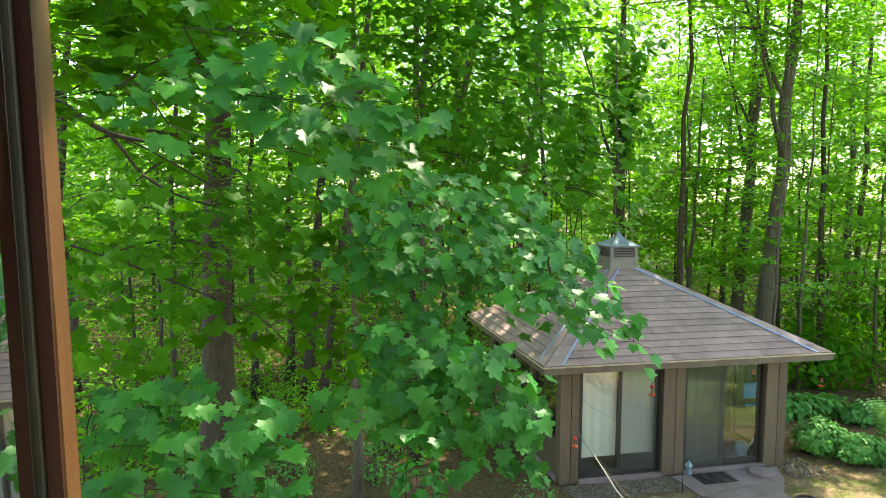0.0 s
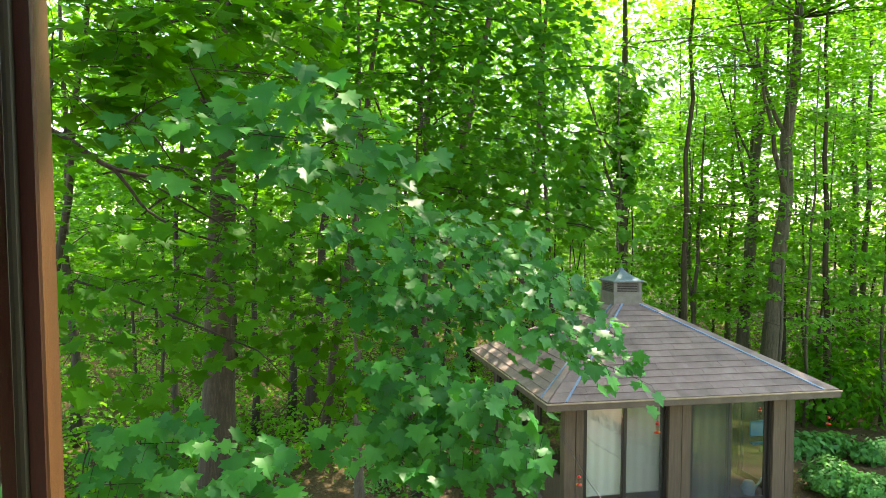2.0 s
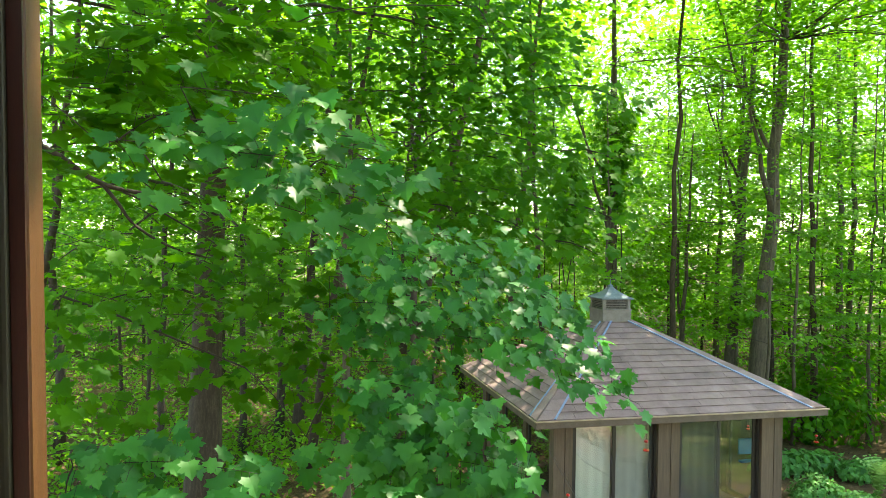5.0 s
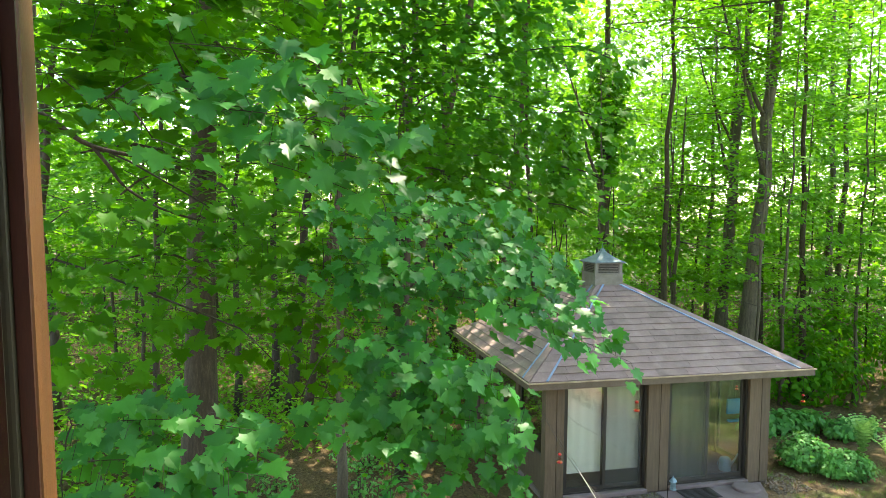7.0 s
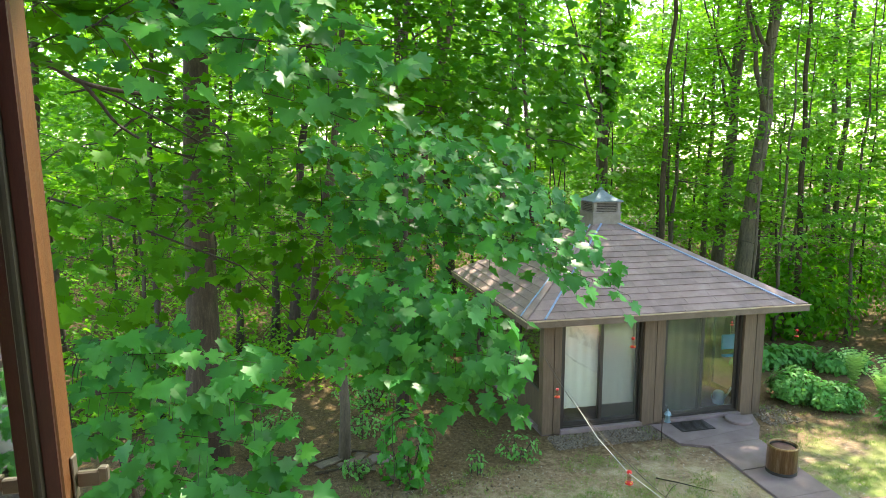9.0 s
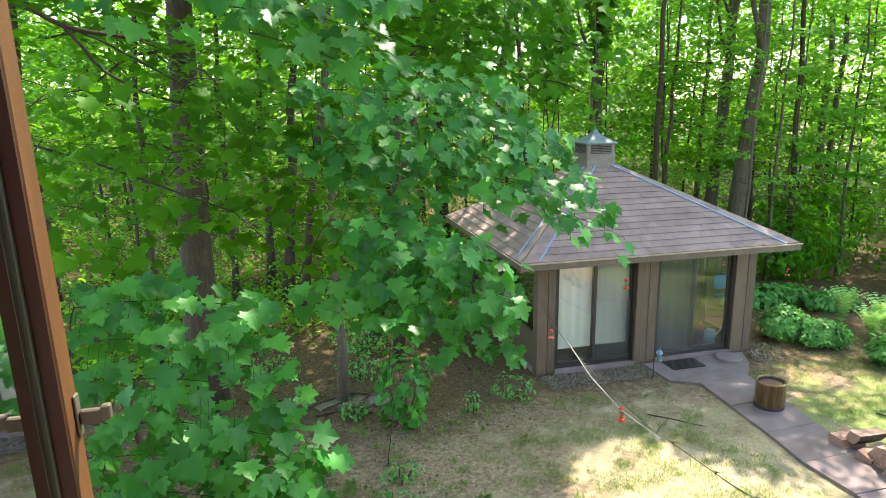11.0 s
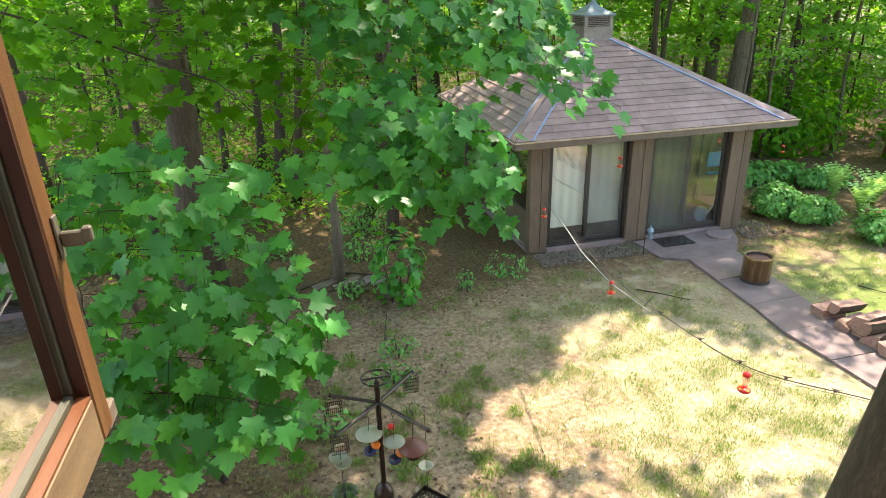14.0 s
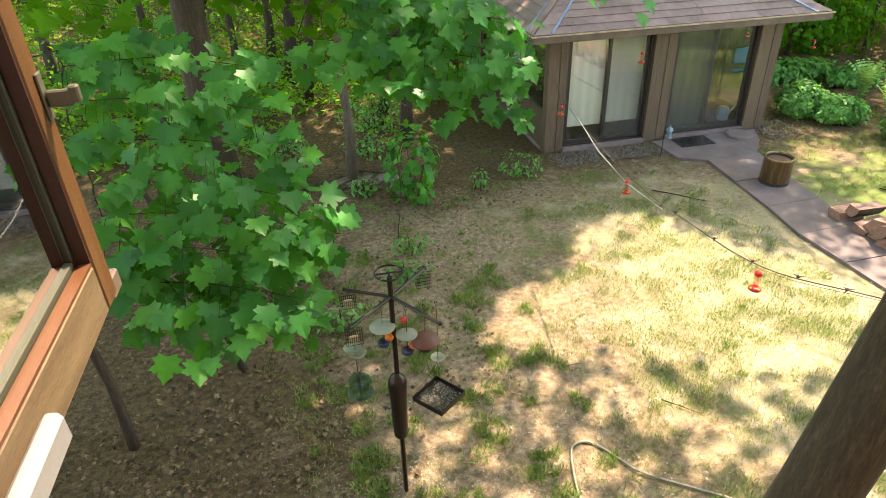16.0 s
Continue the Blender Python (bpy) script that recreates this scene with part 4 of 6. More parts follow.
def crown_tips(cx, cy, z0, z1, r0, r1, n):
    out = []
    for k in range(n):
        a, h = k * 2.4 + rng.uniform(-0.5, 0.5), rng.uniform(0, 1)
        r = (r0 + (r1 - r0) * (1 - abs(2 * h - 0.8) ** 1.5)) * rng.uniform(0.5, 1.1)
        out.append((cx + r * math.cos(a), cy + r * math.sin(a), z0 + (z1 - z0) * h))
    return out


def ivy(x, y, z0, z1, r, n):
    """A sleeve of hanging vine about a trunk, lumpy and thinning downwards."""
    t = thing("vine", x, y, 0, "dense hanging green vine wrapped about a tree", "vine", "vines")
    for k in range(4):
        a = k * 1.7
        bm = bmesh.new()
        tube(bm, smooth_line([(0.24 * math.cos(a + i), 0.24 * math.sin(a + i), -0.05 + z1 * i / 5) for i in range(6)], 4), 0.02, 5)
        part("stem", bm, BARK_DARK, t, smooth=True)
    a, h = rng.uniform(0, math.tau, n), rng.uniform(0, 1, n) ** 0.8
    rad = r * (0.45 + 0.55 * h) * (1 + 0.35 * np.sin(3 * a + 9 * h)) * rng.uniform(0.5, 1.1, n)
    p = np.c_[rad * np.cos(a), rad * np.sin(a), z0 + (z1 - z0) * h]
    out = np.c_[np.cos(a), np.sin(a), np.full(n, 0.7)] + rng.normal(size=(n, 3)) * 0.4
    scatter("foliage", STAR_LEAF, p, out, np.c_[np.cos(a) * 0.5, np.sin(a) * 0.5, np.full(n, -1.0)] + rng.normal(size=(n, 3)) * 0.4, 0.19 * rng.uniform(0.6, 1.3, n), SHADEWOOD, t)


def build_beech():
    """The slender tree beside the pavilion, its boughs laid out in wide flat tiers."""
    base, top = (-2.4, 1.6, 0), (-2.2, 1.0, 12)
    t = thing("beech", *base, "slender dark-barked tree with wide leafy boughs", "tree")
    o = Vector(base)
    line = trunk_of(t, base, top, 0.11, 0.03, BARK_DARK, 0.25)
    spray = Spray(base)
    for row in BEECH_BOUGHS + OUTER_BOUGHS:
        a, b, wide = Vector(row[:3]), Vector(row[3:6]), row[6]
        start = min(line, key=lambda p: abs(p.z - a.z - 0.2))
        limb(spray.twigs, o, start, a, 0.016, 0.3, 5)
        limb(spray.twigs, o, a, a.lerp(b, 0.7), 0.008, 0.05, 4)
        spray.bough(a, b, wide, 0.1, 0.6, 0.5, 0.13, 0.3, False)
    part("branchwork", spray.twigs, BARK_DARK, t, kind="stuff", smooth=True)
    p, nor, head, s = spray.arrays()
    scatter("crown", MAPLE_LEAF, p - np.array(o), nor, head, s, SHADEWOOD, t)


def understory(x, y, h, reach, n, mat, low=0.25):
    """A young shade-grown maple: a thin stem with tiers of level sprays."""
    base = (x, y, 0)
    t = thing("understory_maple", x, y, 0, "slim young woodland maple with level sprays of leaves", "tree", "young maples")
    o = Vector(base)
    line = trunk_of(t, base, (x + rng.normal() * 0.4, y + rng.normal() * 0.3, h), 0.055, 0.012, BARK_PALE if x > 4 else BARK_DARK, 0.3, 7)
    spray = Spray(base)
    for k in range(n):
        f = low + (1 - low) * (k + rng.uniform()) / n
        root = line[min(10, int(f * 10))].lerp(line[min(10, int(f * 10) + 1)], f * 10 % 1)
        a, far = k * 2.4 + rng.uniform(-0.4, 0.4), reach * (1.1 - 0.65 * f) * rng.uniform(0.7, 1.15)
        out = Vector((math.cos(a), math.sin(a), 0.12))
        limb(spray.twigs, o, root, root + out * 0.35 * far, 0.011, 0.03, 4)
        spray.bough(root + out * 0.3 * far, root + out * far, 0.24 * far + 0.12, 0.105, 0.5, 0.35, 0.05, 0.25, False)
    part("branchwork", spray.twigs, BARK_DARK, t, kind="stuff", smooth=True)
    p, nor, head, s = spray.arrays()
    scatter("crown", STAR_LEAF, p - np.array(o), nor, head, 1.25 * s, mat, t)


def build_woods():
    """Trees behind the pavilion, from the nearest to the far ones."""
    kit = dict(leaf=STAR_LEAF, mat=SHADEWOOD, outward=False, flat=0.22)
    build_beech()
    # the last group of tips is an added high crown that shades the beech
    leafy_tree("oak", (-6.05, 0.42, 0), (-5.8, 0.7, 15), 0.3, [(-6.5, -4.9, 6.8), (-6.2, -3.9, 7.1), (-5.8, -4.7, 6.4), (-5.3, -3.7, 7.1), (-6.7, -3.8, 5.9), (-6.3, -3.7, 5.5), (-5.8, -3.8, 7.3), (-4.4, -2.8, 7.6), (-7.3, -3.0, 6.4), (-7.0, -2.0, 4.6), (-6.0, -2.4, 4.4), (-5.0, -2.2, 4.8)] + crown_tips(-6, -1.0, 7.5, 14, 2.5, 6.0, 27) + crown_tips(-1.0, -0.2, 9.5, 13.5, 1.0, 4.2, 22), size=0.17, per=28, spread=1.1, bark=BARK, thick=0.008, label="tall old oak with a thick furrowed trunk", **kit)
    kit["mat"], kit["lean"], kit["leaf"] = WOODLAND, 0.32, SIMPLE_LEAF
    spots = [  # x, y, height, trunk radius, lean
        (-4.9, 7.6, 12, 0.11, 0.1), (-4.5, 6.2, 13, 0.14, 0.8), (-3.72, -0.05, 10, 0.085, 0.0), (-10.0, 6.5, 12, 0.13, -0.3), (-5.8, 6.5, 11, 0.09, 0.0), (-7.1, 2.3, 11, 0.08, 0.2),
        (7.6, 4.6, 16, 0.24, 1.0), (9.4, 8.2, 15, 0.2, 0.9), (5.3, 8.2, 14, 0.22, 0.0), (7.0, 7.2, 9, 0.09, 0.4), (10.6, 9.6, 13, 0.16, 0.4), (14.5, 8.5, 17, 0.12, 0.2), (17.5, 12.0, 17, 0.16, -0.2), (12.0, 12.5, 16, 0.11, 0.2), (-1.2, 9.5, 14, 0.2, 0.2), (1.5, 13, 15, 0.22, -0.3), (12.5, 3.5, 14, 0.2, 0.5)]
    for x, y, h, r, lx in spots:
        big = h > 12.5
        if x > 4 and big:
            # the higher tips are added, mostly out of sight, to shade the ground
            tips = crown_tips(x + lx, y, 0.3 * h, 0.68 * h, 0.8, 3.4, 4) + crown_tips(x + lx, y - 1.0, 0.7 * h, h, 1.0, 4.4, 10)
            if r > 0.23:
                # added limbs that shade the pavilion front, the lawn and the path
                tips += crown_tips(5.8, 2.7, 8.5, 12, 0.4, 2.4, 14) + crown_tips(3.7, 2.4, 11.5, 14.5, 0.3, 2.6, 18) + crown_tips(8.1, 1.0, 9.5, 12, 0.3, 1.7, 9)
        else:
            tips = crown_tips(x + lx, y, 0.33 * h, h, 0.8, 3.8 if big else 2.4, 28 if big else 18)
        leafy_tree("woodland_tree", (x, y, 0), (x + lx * 1.4, y + 0.3, h), r, tips, size=0.15, per=29, spread=1.1, bark=BARK_PALE if x > 4 or r == 0.085 else BARK if r > 0.15 else BARK_DARK, thick=0.006, fork=2 if r > 0.19 else 0, label="tall woodland tree with thin leafy boughs", group="woodland trees", **kit)
    # like trees; a darker or brighter leaf colour stands for each spot's light
    for x, y, h, reach, n, mat in ((10.8, 6.4, 10, 2.6, 20, WOODLAND), (7.3, 7.4, 9.5, 2.2, 16, WOODLAND), (12.6, 9.0, 11, 2.8, 20, WOODLAND), (9.3, 11.5, 11, 2.8, 20, WOODLAND), (12.2, 3.4, 7.0, 2.4, 20, SHADEWOOD), (4.7, 7.0, 10.5, 2.2, 34, WOODLAND), (7.3, 3.6, 10.0, 2.0, 24, FARWOOD), (8.9, 4.6, 11.0, 2.6, 24, FARWOOD), (11.2, 4.4, 11.0, 2.6, 20, FARWOOD), (14.2, 4.6, 7.0, 2.6, 26, FARWOOD),
                                   (3.2, 10.5, 10, 2.6, 30, WOODLAND), (-0.6, 8.4, 9, 2.4, 28, WOODLAND), (-4.4, 9.6, 9.5, 2.6, 30, WOODLAND), (-7.9, 5.6, 9, 2.4, 28, SHADEWOOD), (-9.6, 10.5, 10, 2.8, 30, WOODLAND), (-6.9, 12.0, 10.5, 2.8, 30, WOODLAND)):
        understory(x, y, h, reach, n, mat)
    for x, y, z0, z1, r, n in ((5.3, 8.2, 6.4, 10.0, 0.7, 1200), (3.9, 8.6, 5.2, 8.0, 0.8, 900)):
        ivy(x, y, z0, z1, r, n)
    kit = dict(leaf=FAR_LEAF, mat=FARWOOD, outward=False)
    for k in range(66):
        az, far = radians(-35 + 98 * (k + rng.uniform(0, 1)) / 66), rng.uniform(21, 46)
        x, y = -4.7 + far * math.sin(az), -11.4 + far * math.cos(az)
        h, r = rng.uniform(10, 19), rng.uniform(0.03, 0.08)
        leafy_tree("woodland_tree", (x, y, 0), (x + rng.normal() * 0.7, y, h), r, crown_tips(x, y, 0.16 * h, h, 0.6, 3.2, 20), size=0.23, per=46, spread=1.25, bark=BARK if k % 3 == 0 else BARK_DARK, thick=0.005, label="slim far woodland tree with light green leaves", group="woodland trees", **kit)
    # added crowns, out of sight, that shade the pavilion and the wood's edge
    for x, y, cx, cy, rr, n in ((-4.2, 4.5, -2.5, 1.5, 4.6, 40), (1.0, 6.6, 1.2, 2.2, 4.2, 32), (6.2, 6.4, 5.4, 3.6, 4.4, 16), (10.5, 5.6, 9.6, 4.0, 4.6, 5), (-2.6, 3.4, -0.6, -2.6, 2.8, 12), (3.2, 8.6, 1.8, 6.0, 4.2, 30), (-9.8, 3.0, -8.0, 1.5, 4.6, 24)):
        leafy_tree("shade_canopy", (x, y, 0), (cx, cy + 1.0, 15), 0.1, crown_tips(cx, cy, 12.0, 14.8, 1.5, rr, n), size=0.32, per=34, spread=1.5, bark=BARK, thick=0.007, fill=0.35, label="added tall tree, its unseen crown shading the garden", group="garden trees", **kit)
    # added tall crowns over the house side, unseen, to shade lawn and boughs
    for x, y, rr, n in ((-9.5, -5.5, 4.5, 28), (8.6, -4.5, 4.0, 17)):
        leafy_tree("shade_canopy", (x, y, 0), (x + 0.4, y + 0.3, 15), 0.28, crown_tips(x if x < 8 else 4.9, y if x < 8 else -3.0, 11.5 if x > 8 else 10.0 if x > 0 else 7.5, 14.5, 2.0, rr, n), size=0.34, per=24, spread=1.5, bark=BARK, thick=0.008, label="added tall tree, its unseen crown shading the garden", group="garden trees", **kit)


rng = np.random.default_rng(21)
build_woods()


def build_house_tree():
    """The leaning tree beside the house, to which the line is tied."""
    base, top = (-1.82, -8.88, 0), (-1.0, -10.1, 14)
    t = thing("garden_tree", *base, "leaning tree trunk with grey-brown bark beside the house", "tree")
    o = Vector(base)
    line = [Vector((0, 0, -0.2)), Vector((0.05, -0.04, 0.5)), Vector((0.15, -0.11, 1.5)), Vector((0.32, -0.23, 3.2)), Vector((0.6, -0.5, 7.0)), Vector(top) - o]
    bm = bmesh.new()
    tube(bm, line, [0.36, 0.28, 0.235, 0.22, 0.19, 0.06], 18)
    part("trunk", bm, BARK, t, smooth=True)
    bm = bmesh.new()
    tips = [v for v in crown_tips(1.2, -9.4, 10.5, 14, 1.2, 2.4, 9) if v[1] > -15]
    for tip in tips:
        limb(bm, o, o + line[4].lerp(line[5], rng.uniform(0, 0.8)), tip, 0.05, 0.2)
    part("branchwork", bm, BARK, t, kind="stuff", smooth=True)
    c = [Vector(t_) + Vector(rng.normal(size=3) * 0.6) for t_ in tips for _ in range(4)]
    p, nor, head = sprays(c, 1.4, 16)
    keep = ~cut_for_sun(p)
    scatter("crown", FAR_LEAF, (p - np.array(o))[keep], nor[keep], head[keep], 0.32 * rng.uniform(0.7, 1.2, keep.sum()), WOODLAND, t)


rng = np.random.default_rng(22)
build_house_tree()


def build_undergrowth():
    """Low growth on the woodland floor, and the far edge of the woods."""
    n = 10500
    az, far = np.radians(rng.uniform(-36, 64, n)), 13.5 + 45 * rng.uniform(0, 1, n) ** 1.3
    c = np.c_[-4.7 + far * np.sin(az), -11.4 + far * np.cos(az), rng.gamma(1.5, 0.36, n)]
    ok = ~((c[:, 0] > -1.0) & (c[:, 0] < 6.3) & (c[:, 1] < 5.8)) & ~((c[:, 1] < 3.5) & (c[:, 0] > -5.5) & (c[:, 0] < 7)) & ~((c[:, 0] > 5) & (c[:, 1] < 7.5))
    c = c[ok]
    c[:, 2] *= np.clip((far[ok] - 12) / 8, 0.3, 2.6)
    p, nor, head = sprays(c, 0.8, 11, None, 0.5, 0.75)
    p[:, 2] = np.abs(p[:, 2]) + 0.03
    u = scatter("undergrowth", FAR_LEAF, p, nor, head, 0.135 * rng.uniform(0.6, 1.4, len(p)), FARWOOD, None, "low bright green woodland undergrowth")
    tagged(u, category="undergrowth")
    n = 3600
    az, far = np.radians(rng.uniform(-40, 68, n)), rng.uniform(46, 66, n)
    c = np.c_[-4.7 + far * np.sin(az), -11.4 + far * np.cos(az), 0.3 + 28 * rng.uniform(0, 1, n) ** 1.1]
    p, nor, head = sprays(c, 2.4, 17, None, 0.5, 0.6)
    p[:, 2] = np.abs(p[:, 2])
    u = scatter("far_woods", FAR_LEAF, p, nor, head, 0.6 * rng.uniform(0.6, 1.4, len(p)), FARWOOD, None, "far edge of light green woods")
    tagged(u, category="woods")


rng = np.random.default_rng(23)
build_undergrowth()


def bush(name, x, y, w, d, h, n, leaf, size, mat, label, category="shrub", stems=7):
    t = thing(name, x, y, 0, label, category)
    bm = bmesh.new()
    for k in range(stems):
        a = k * math.tau / stems
        limb(bm, Vector((0, 0, 0)), (0.08 * math.cos(a), 0.08 * math.sin(a), -0.03), (0.35 * w * math.cos(a), 0.35 * d * math.sin(a), h * 0.75), 0.012, 0.03, 4)
    part("branchwork", bm, BARK_DARK, t, kind="stuff")
    v = rng.normal(size=(n, 3))
    v /= np.linalg.norm(v, axis=1, keepdims=True)
    rad = rng.uniform(0.55, 1.05, n) ** 0.6
    lump = 1 + 0.18 * np.sin(5 * v[:, 0] + 3 * v[:, 1] + 2)
    p = v * (rad * lump)[:, None] * np.array([w / 2, d / 2, h * 0.55]) + [0, 0, h * 0.48]
    p[:, 2] = np.clip(p[:, 2], 0.03, None)
    nor = v + rng.normal(size=(n, 3)) * 0.5 + [0, 0, 0.7]
    head = v * [1, 1, 0.2] + rng.normal(size=(n, 3)) * 0.5
    scatter("foliage", leaf, p, nor, head, size * rng.uniform(0.6, 1.3, n), mat, t)
    return t


def build_shrubs():
    bush("peony_shrub", 5.98, 0.42, 1.05, 0.95, 0.7, 1900, SIMPLE_LEAF, 0.085, SHRUB, "rounded green peony shrub beside the lawn")
    bush("peony_shrub", 6.5, -0.12, 1.15, 0.95, 0.52, 1900, SIMPLE_LEAF, 0.085, SHRUB, "rounded green peony shrub beside the lawn")
    bush("garden_shrub", 6.95, -1.5, 0.9, 0.9, 0.6, 900, SIMPLE_LEAF, 0.12, SHRUB, "low dark green shrub in a garden bed")
    bush("garden_shrub", 7.3, 2.6, 2.6, 1.0, 0.5, 900, SIMPLE_LEAF, 0.17, SHRUB, "low dark green shrub in a garden bed")
    bush("garden_shrub", 8.6, 1.9, 1.4, 0.9, 0.42, 700, SIMPLE_LEAF, 0.16, SHRUB, "low dark green shrub in a garden bed")
    bush("garden_shrub", 8.3, -1.5, 0.9, 0.9, 0.45, 400, SIMPLE_LEAF, 0.14, SHRUB, "low dark green shrub in a garden bed")
    # thickets at the wood's edge; shade is put into their darker leaf colour
    for x, y, w, d, h, n in ((9.8, 4.8, 4.0, 2.6, 1.9, 1300), (12.5, 6.8, 4.5, 3.0, 2.6, 1500), (12.8, 2.2, 4.0, 3.0, 2.2, 1400), (7.6, 8.8, 4.0, 2.4, 1.8, 1200), (16.5, 5.5, 4.5, 3.0, 3.0, 1400)):
        bush("thicket_shrub", x, y, w, d, h, n, SIMPLE_LEAF, 0.2, SHADEWOOD, "tall dark green thicket shrub at the wood's edge")
    for x, y, w, h, n in ((-0.75, -0.75, 0.85, 0.42, 150), (-1.62, -1.1, 0.3, 0.42, 50), (-3.6, -0.75, 0.5, 0.3, 120), (-2.9, 2.4, 1.6, 0.7, 700), (-4.9, -3.2, 0.5, 0.35, 120), (-4.4, -4.4, 0.6, 0.3, 140), (-3.3, 0.9, 0.9, 0.6, 260), (-4.8, 1.4, 0.8, 0.4, 200), (-3.2, -2.85, 0.6, 0.26, 100), (-3.4, -3.5, 0.75, 0.2, 120), (-4.7, -3.0, 0.6, 0.3, 120)):
        bush("seedling", x, y, w, w * 0.8, h, n, SIMPLE_LEAF, 0.075, SHRUB, "small green leafy seedling on bare soil", "plant", 4)
    bush("hanging_seedling", -2.85, -1.2, 0.9, 0.7, 1.3, 170, MAPLE_LEAF, 0.13, MAPLE, "young bright green maple seedling", "plant", 4)
    # ferns: arching fronds round a heart
    for x, y, h, n in ((7.75, 0.68, 1.2, 22), (7.62, -0.25, 1.0, 22), (8.2, 0.02, 1.15, 22), (8.7, -0.35, 1.0, 20)):
        t = thing("fern", x, y, 0, "bright green ostrich fern with arching fronds", "fern", "ferns")
        for k in range(n):
            a, reach = k * 2.4, rng.uniform(0.15, 0.5)
            pts = [Vector((reach * s ** 1.5 * math.cos(a), reach * s ** 1.5 * math.sin(a), h * (s - 0.25 * s ** 3))) for s in np.linspace(0.02, 1, 12)]
            bm = bmesh.new()
            side = Vector((-math.sin(a), math.cos(a), 0))
            for i in range(1, 12):
                w = 0.13 * math.sin(math.pi * min(1, (i + 1) / 13)) + 0.01
                d = (pts[i] - pts[i - 1])
                for s in (-1, 1):
                    a0, a1 = bm.verts.new(pts[i - 1]), bm.verts.new(pts[i - 1] + d * 0.8)
                    b0 = bm.verts.new(pts[i - 1] + side * s * w + d * 0.9 + Vector((0, 0, -0.02)))
                    bm.faces.new((a0, b0, a1))
            part("frond", bm, FERN, t)


rng = np.random.default_rng(24)
build_shrubs()


# ---- bird feeding station ----
def ring_of(bm, c, r, thick, n=20, a0=0.0, a1=math.tau, up=(0, 0, 1)):
    rot = Vector((0, 0, 1)).rotation_difference(Vector(up)).to_matrix()
    tube(bm, [Vector(c) + rot @ Vector((r * math.cos(a0 + (a1 - a0) * k / n), r * math.sin(a0 + (a1 - a0) * k / n), 0)) for k in range(n + 1)], thick, 6)
    return bm


def build_station():
    px, py = -4.1, -7.05
    s = thing("feeder_pole", px, py, 0, "dark iron bird feeder pole with four arms", "feeder pole")

    def rod(name, a, b, r, mat=BLACKIRON, parent=None, label=""):
        bm = bmesh.new()
        tube(bm, [Vector(a) - Vector((px, py, 0)), Vector(b) - Vector((px, py, 0))], r, 8)
        return part(name, bm, mat, parent or s, label)

    rod("pole", (px + 0.01, py, -0.3), (px, py, 2.4), 0.022)
    bm = bmesh.new()
    lathe(bm, [(0.05, 0.72), (0.062, 0.74), (0.075, 1.22), (0.082, 1.3), (0.08, 1.36), (0.06, 1.41), (0.03, 1.44), (0.024, 1.45)], 20)
    part("baffle", bm, BLACKIRON, s, "dark bronze stovepipe squirrel baffle", smooth=True)
    bm = bmesh.new()
    ring_of(bm, (0, 0.03, 2.42), 0.11, 0.008)
    tube(bm, [(-0.11, 0.03, 2.42), (0.11, 0.03, 2.42)], 0.008, 6)
    tube(bm, [(0, 0, 2.38), (0, 0.03, 2.42)], 0.01, 6)
    part("top_ring", bm, BLACKIRON, s, smooth=True)
    for a in ((-4.43, -6.86), (-3.82, -7.47), (-4.45, -7.35), (-3.77, -6.73)):
        arm = rod("arm", (px, py, 2.22), (*a, 2.22), 0.014)
        bm = bmesh.new()
        d = (Vector((*a, 0)) - Vector((px, py, 0))).normalized()
        bmesh.ops.create_uvsphere(bm, u_segments=8, v_segments=6, radius=0.02, matrix=Matrix.Translation(Vector((a[0] - px, a[1] - py, 2.22)) + d * 0.01))
        part("arm_knob", bm, BLACKIRON, arm, smooth=True)

    def hook(t, o, top, drop):
        bm = bmesh.new()
        ring_of(bm, (0, 0, top - 0.02), 0.02, 0.003, 10, up=(1, 0.3, 0))
        tube(bm, [(0, 0, top - 0.04), (0.004, 0, (top + drop) / 2), (0, 0, drop)], 0.0025, 5)
        part("hook", bm, BLACKIRON, t)

    # clear weather discs over fruit cups
    for x, y, z, r in ((-4.19, -7.08, 1.98, 0.105), (-4.02, -7.2, 1.96, 0.085)):
        t = thing("oriole_feeder", x, y, 0, "clear disc feeder with an orange half and jelly cup", "bird feeder", "hanging feeders")
        bm = bmesh.new()
        lathe(bm, [(r, z - 0.012), (r, z - 0.008), (r * 0.6, z + 0.006), (0.01, z + 0.016)], 28)
        part("rain_disc", bm, FROST, t, "frosted clear plastic rain disc", smooth=True)
        hook(t, None, 2.22, z + 0.016)
        bm = bmesh.new()
        tube(bm, [(0, 0, z), (0, 0, z - 0.16)], 0.004, 6)
        part("rod", bm, BLACKIRON, t)
        bm = bmesh.new()
        lathe(bm, [(0.03, z - 0.2), (0.048, z - 0.19), (0.05, z - 0.16), (0.042, z - 0.16), (0.03, z - 0.185)], 18)
        part("jelly_cup", bm, BLUECUP, t, "small dark blue cup", smooth=True)
        bm = bmesh.new()
        bmesh.ops.create_uvsphere(bm, u_segments=14, v_segments=8, radius=0.036, matrix=Matrix.Translation((0.05, 0.02, z - 0.14)))
        part("orange_half", bm, ORANGE, t, "cut orange half", smooth=True)
    # red dome feeder
    t = thing("dome_feeder", -3.88, -7.22, 0, "hanging feeder under a reddish translucent dome", "bird feeder", "hanging feeders")
    bm = bmesh.new()
    lathe(bm, [(0.115, 1.87), (0.11, 1.88), (0.085, 1.925), (0.045, 1.95), (0.01, 1.96)], 28)
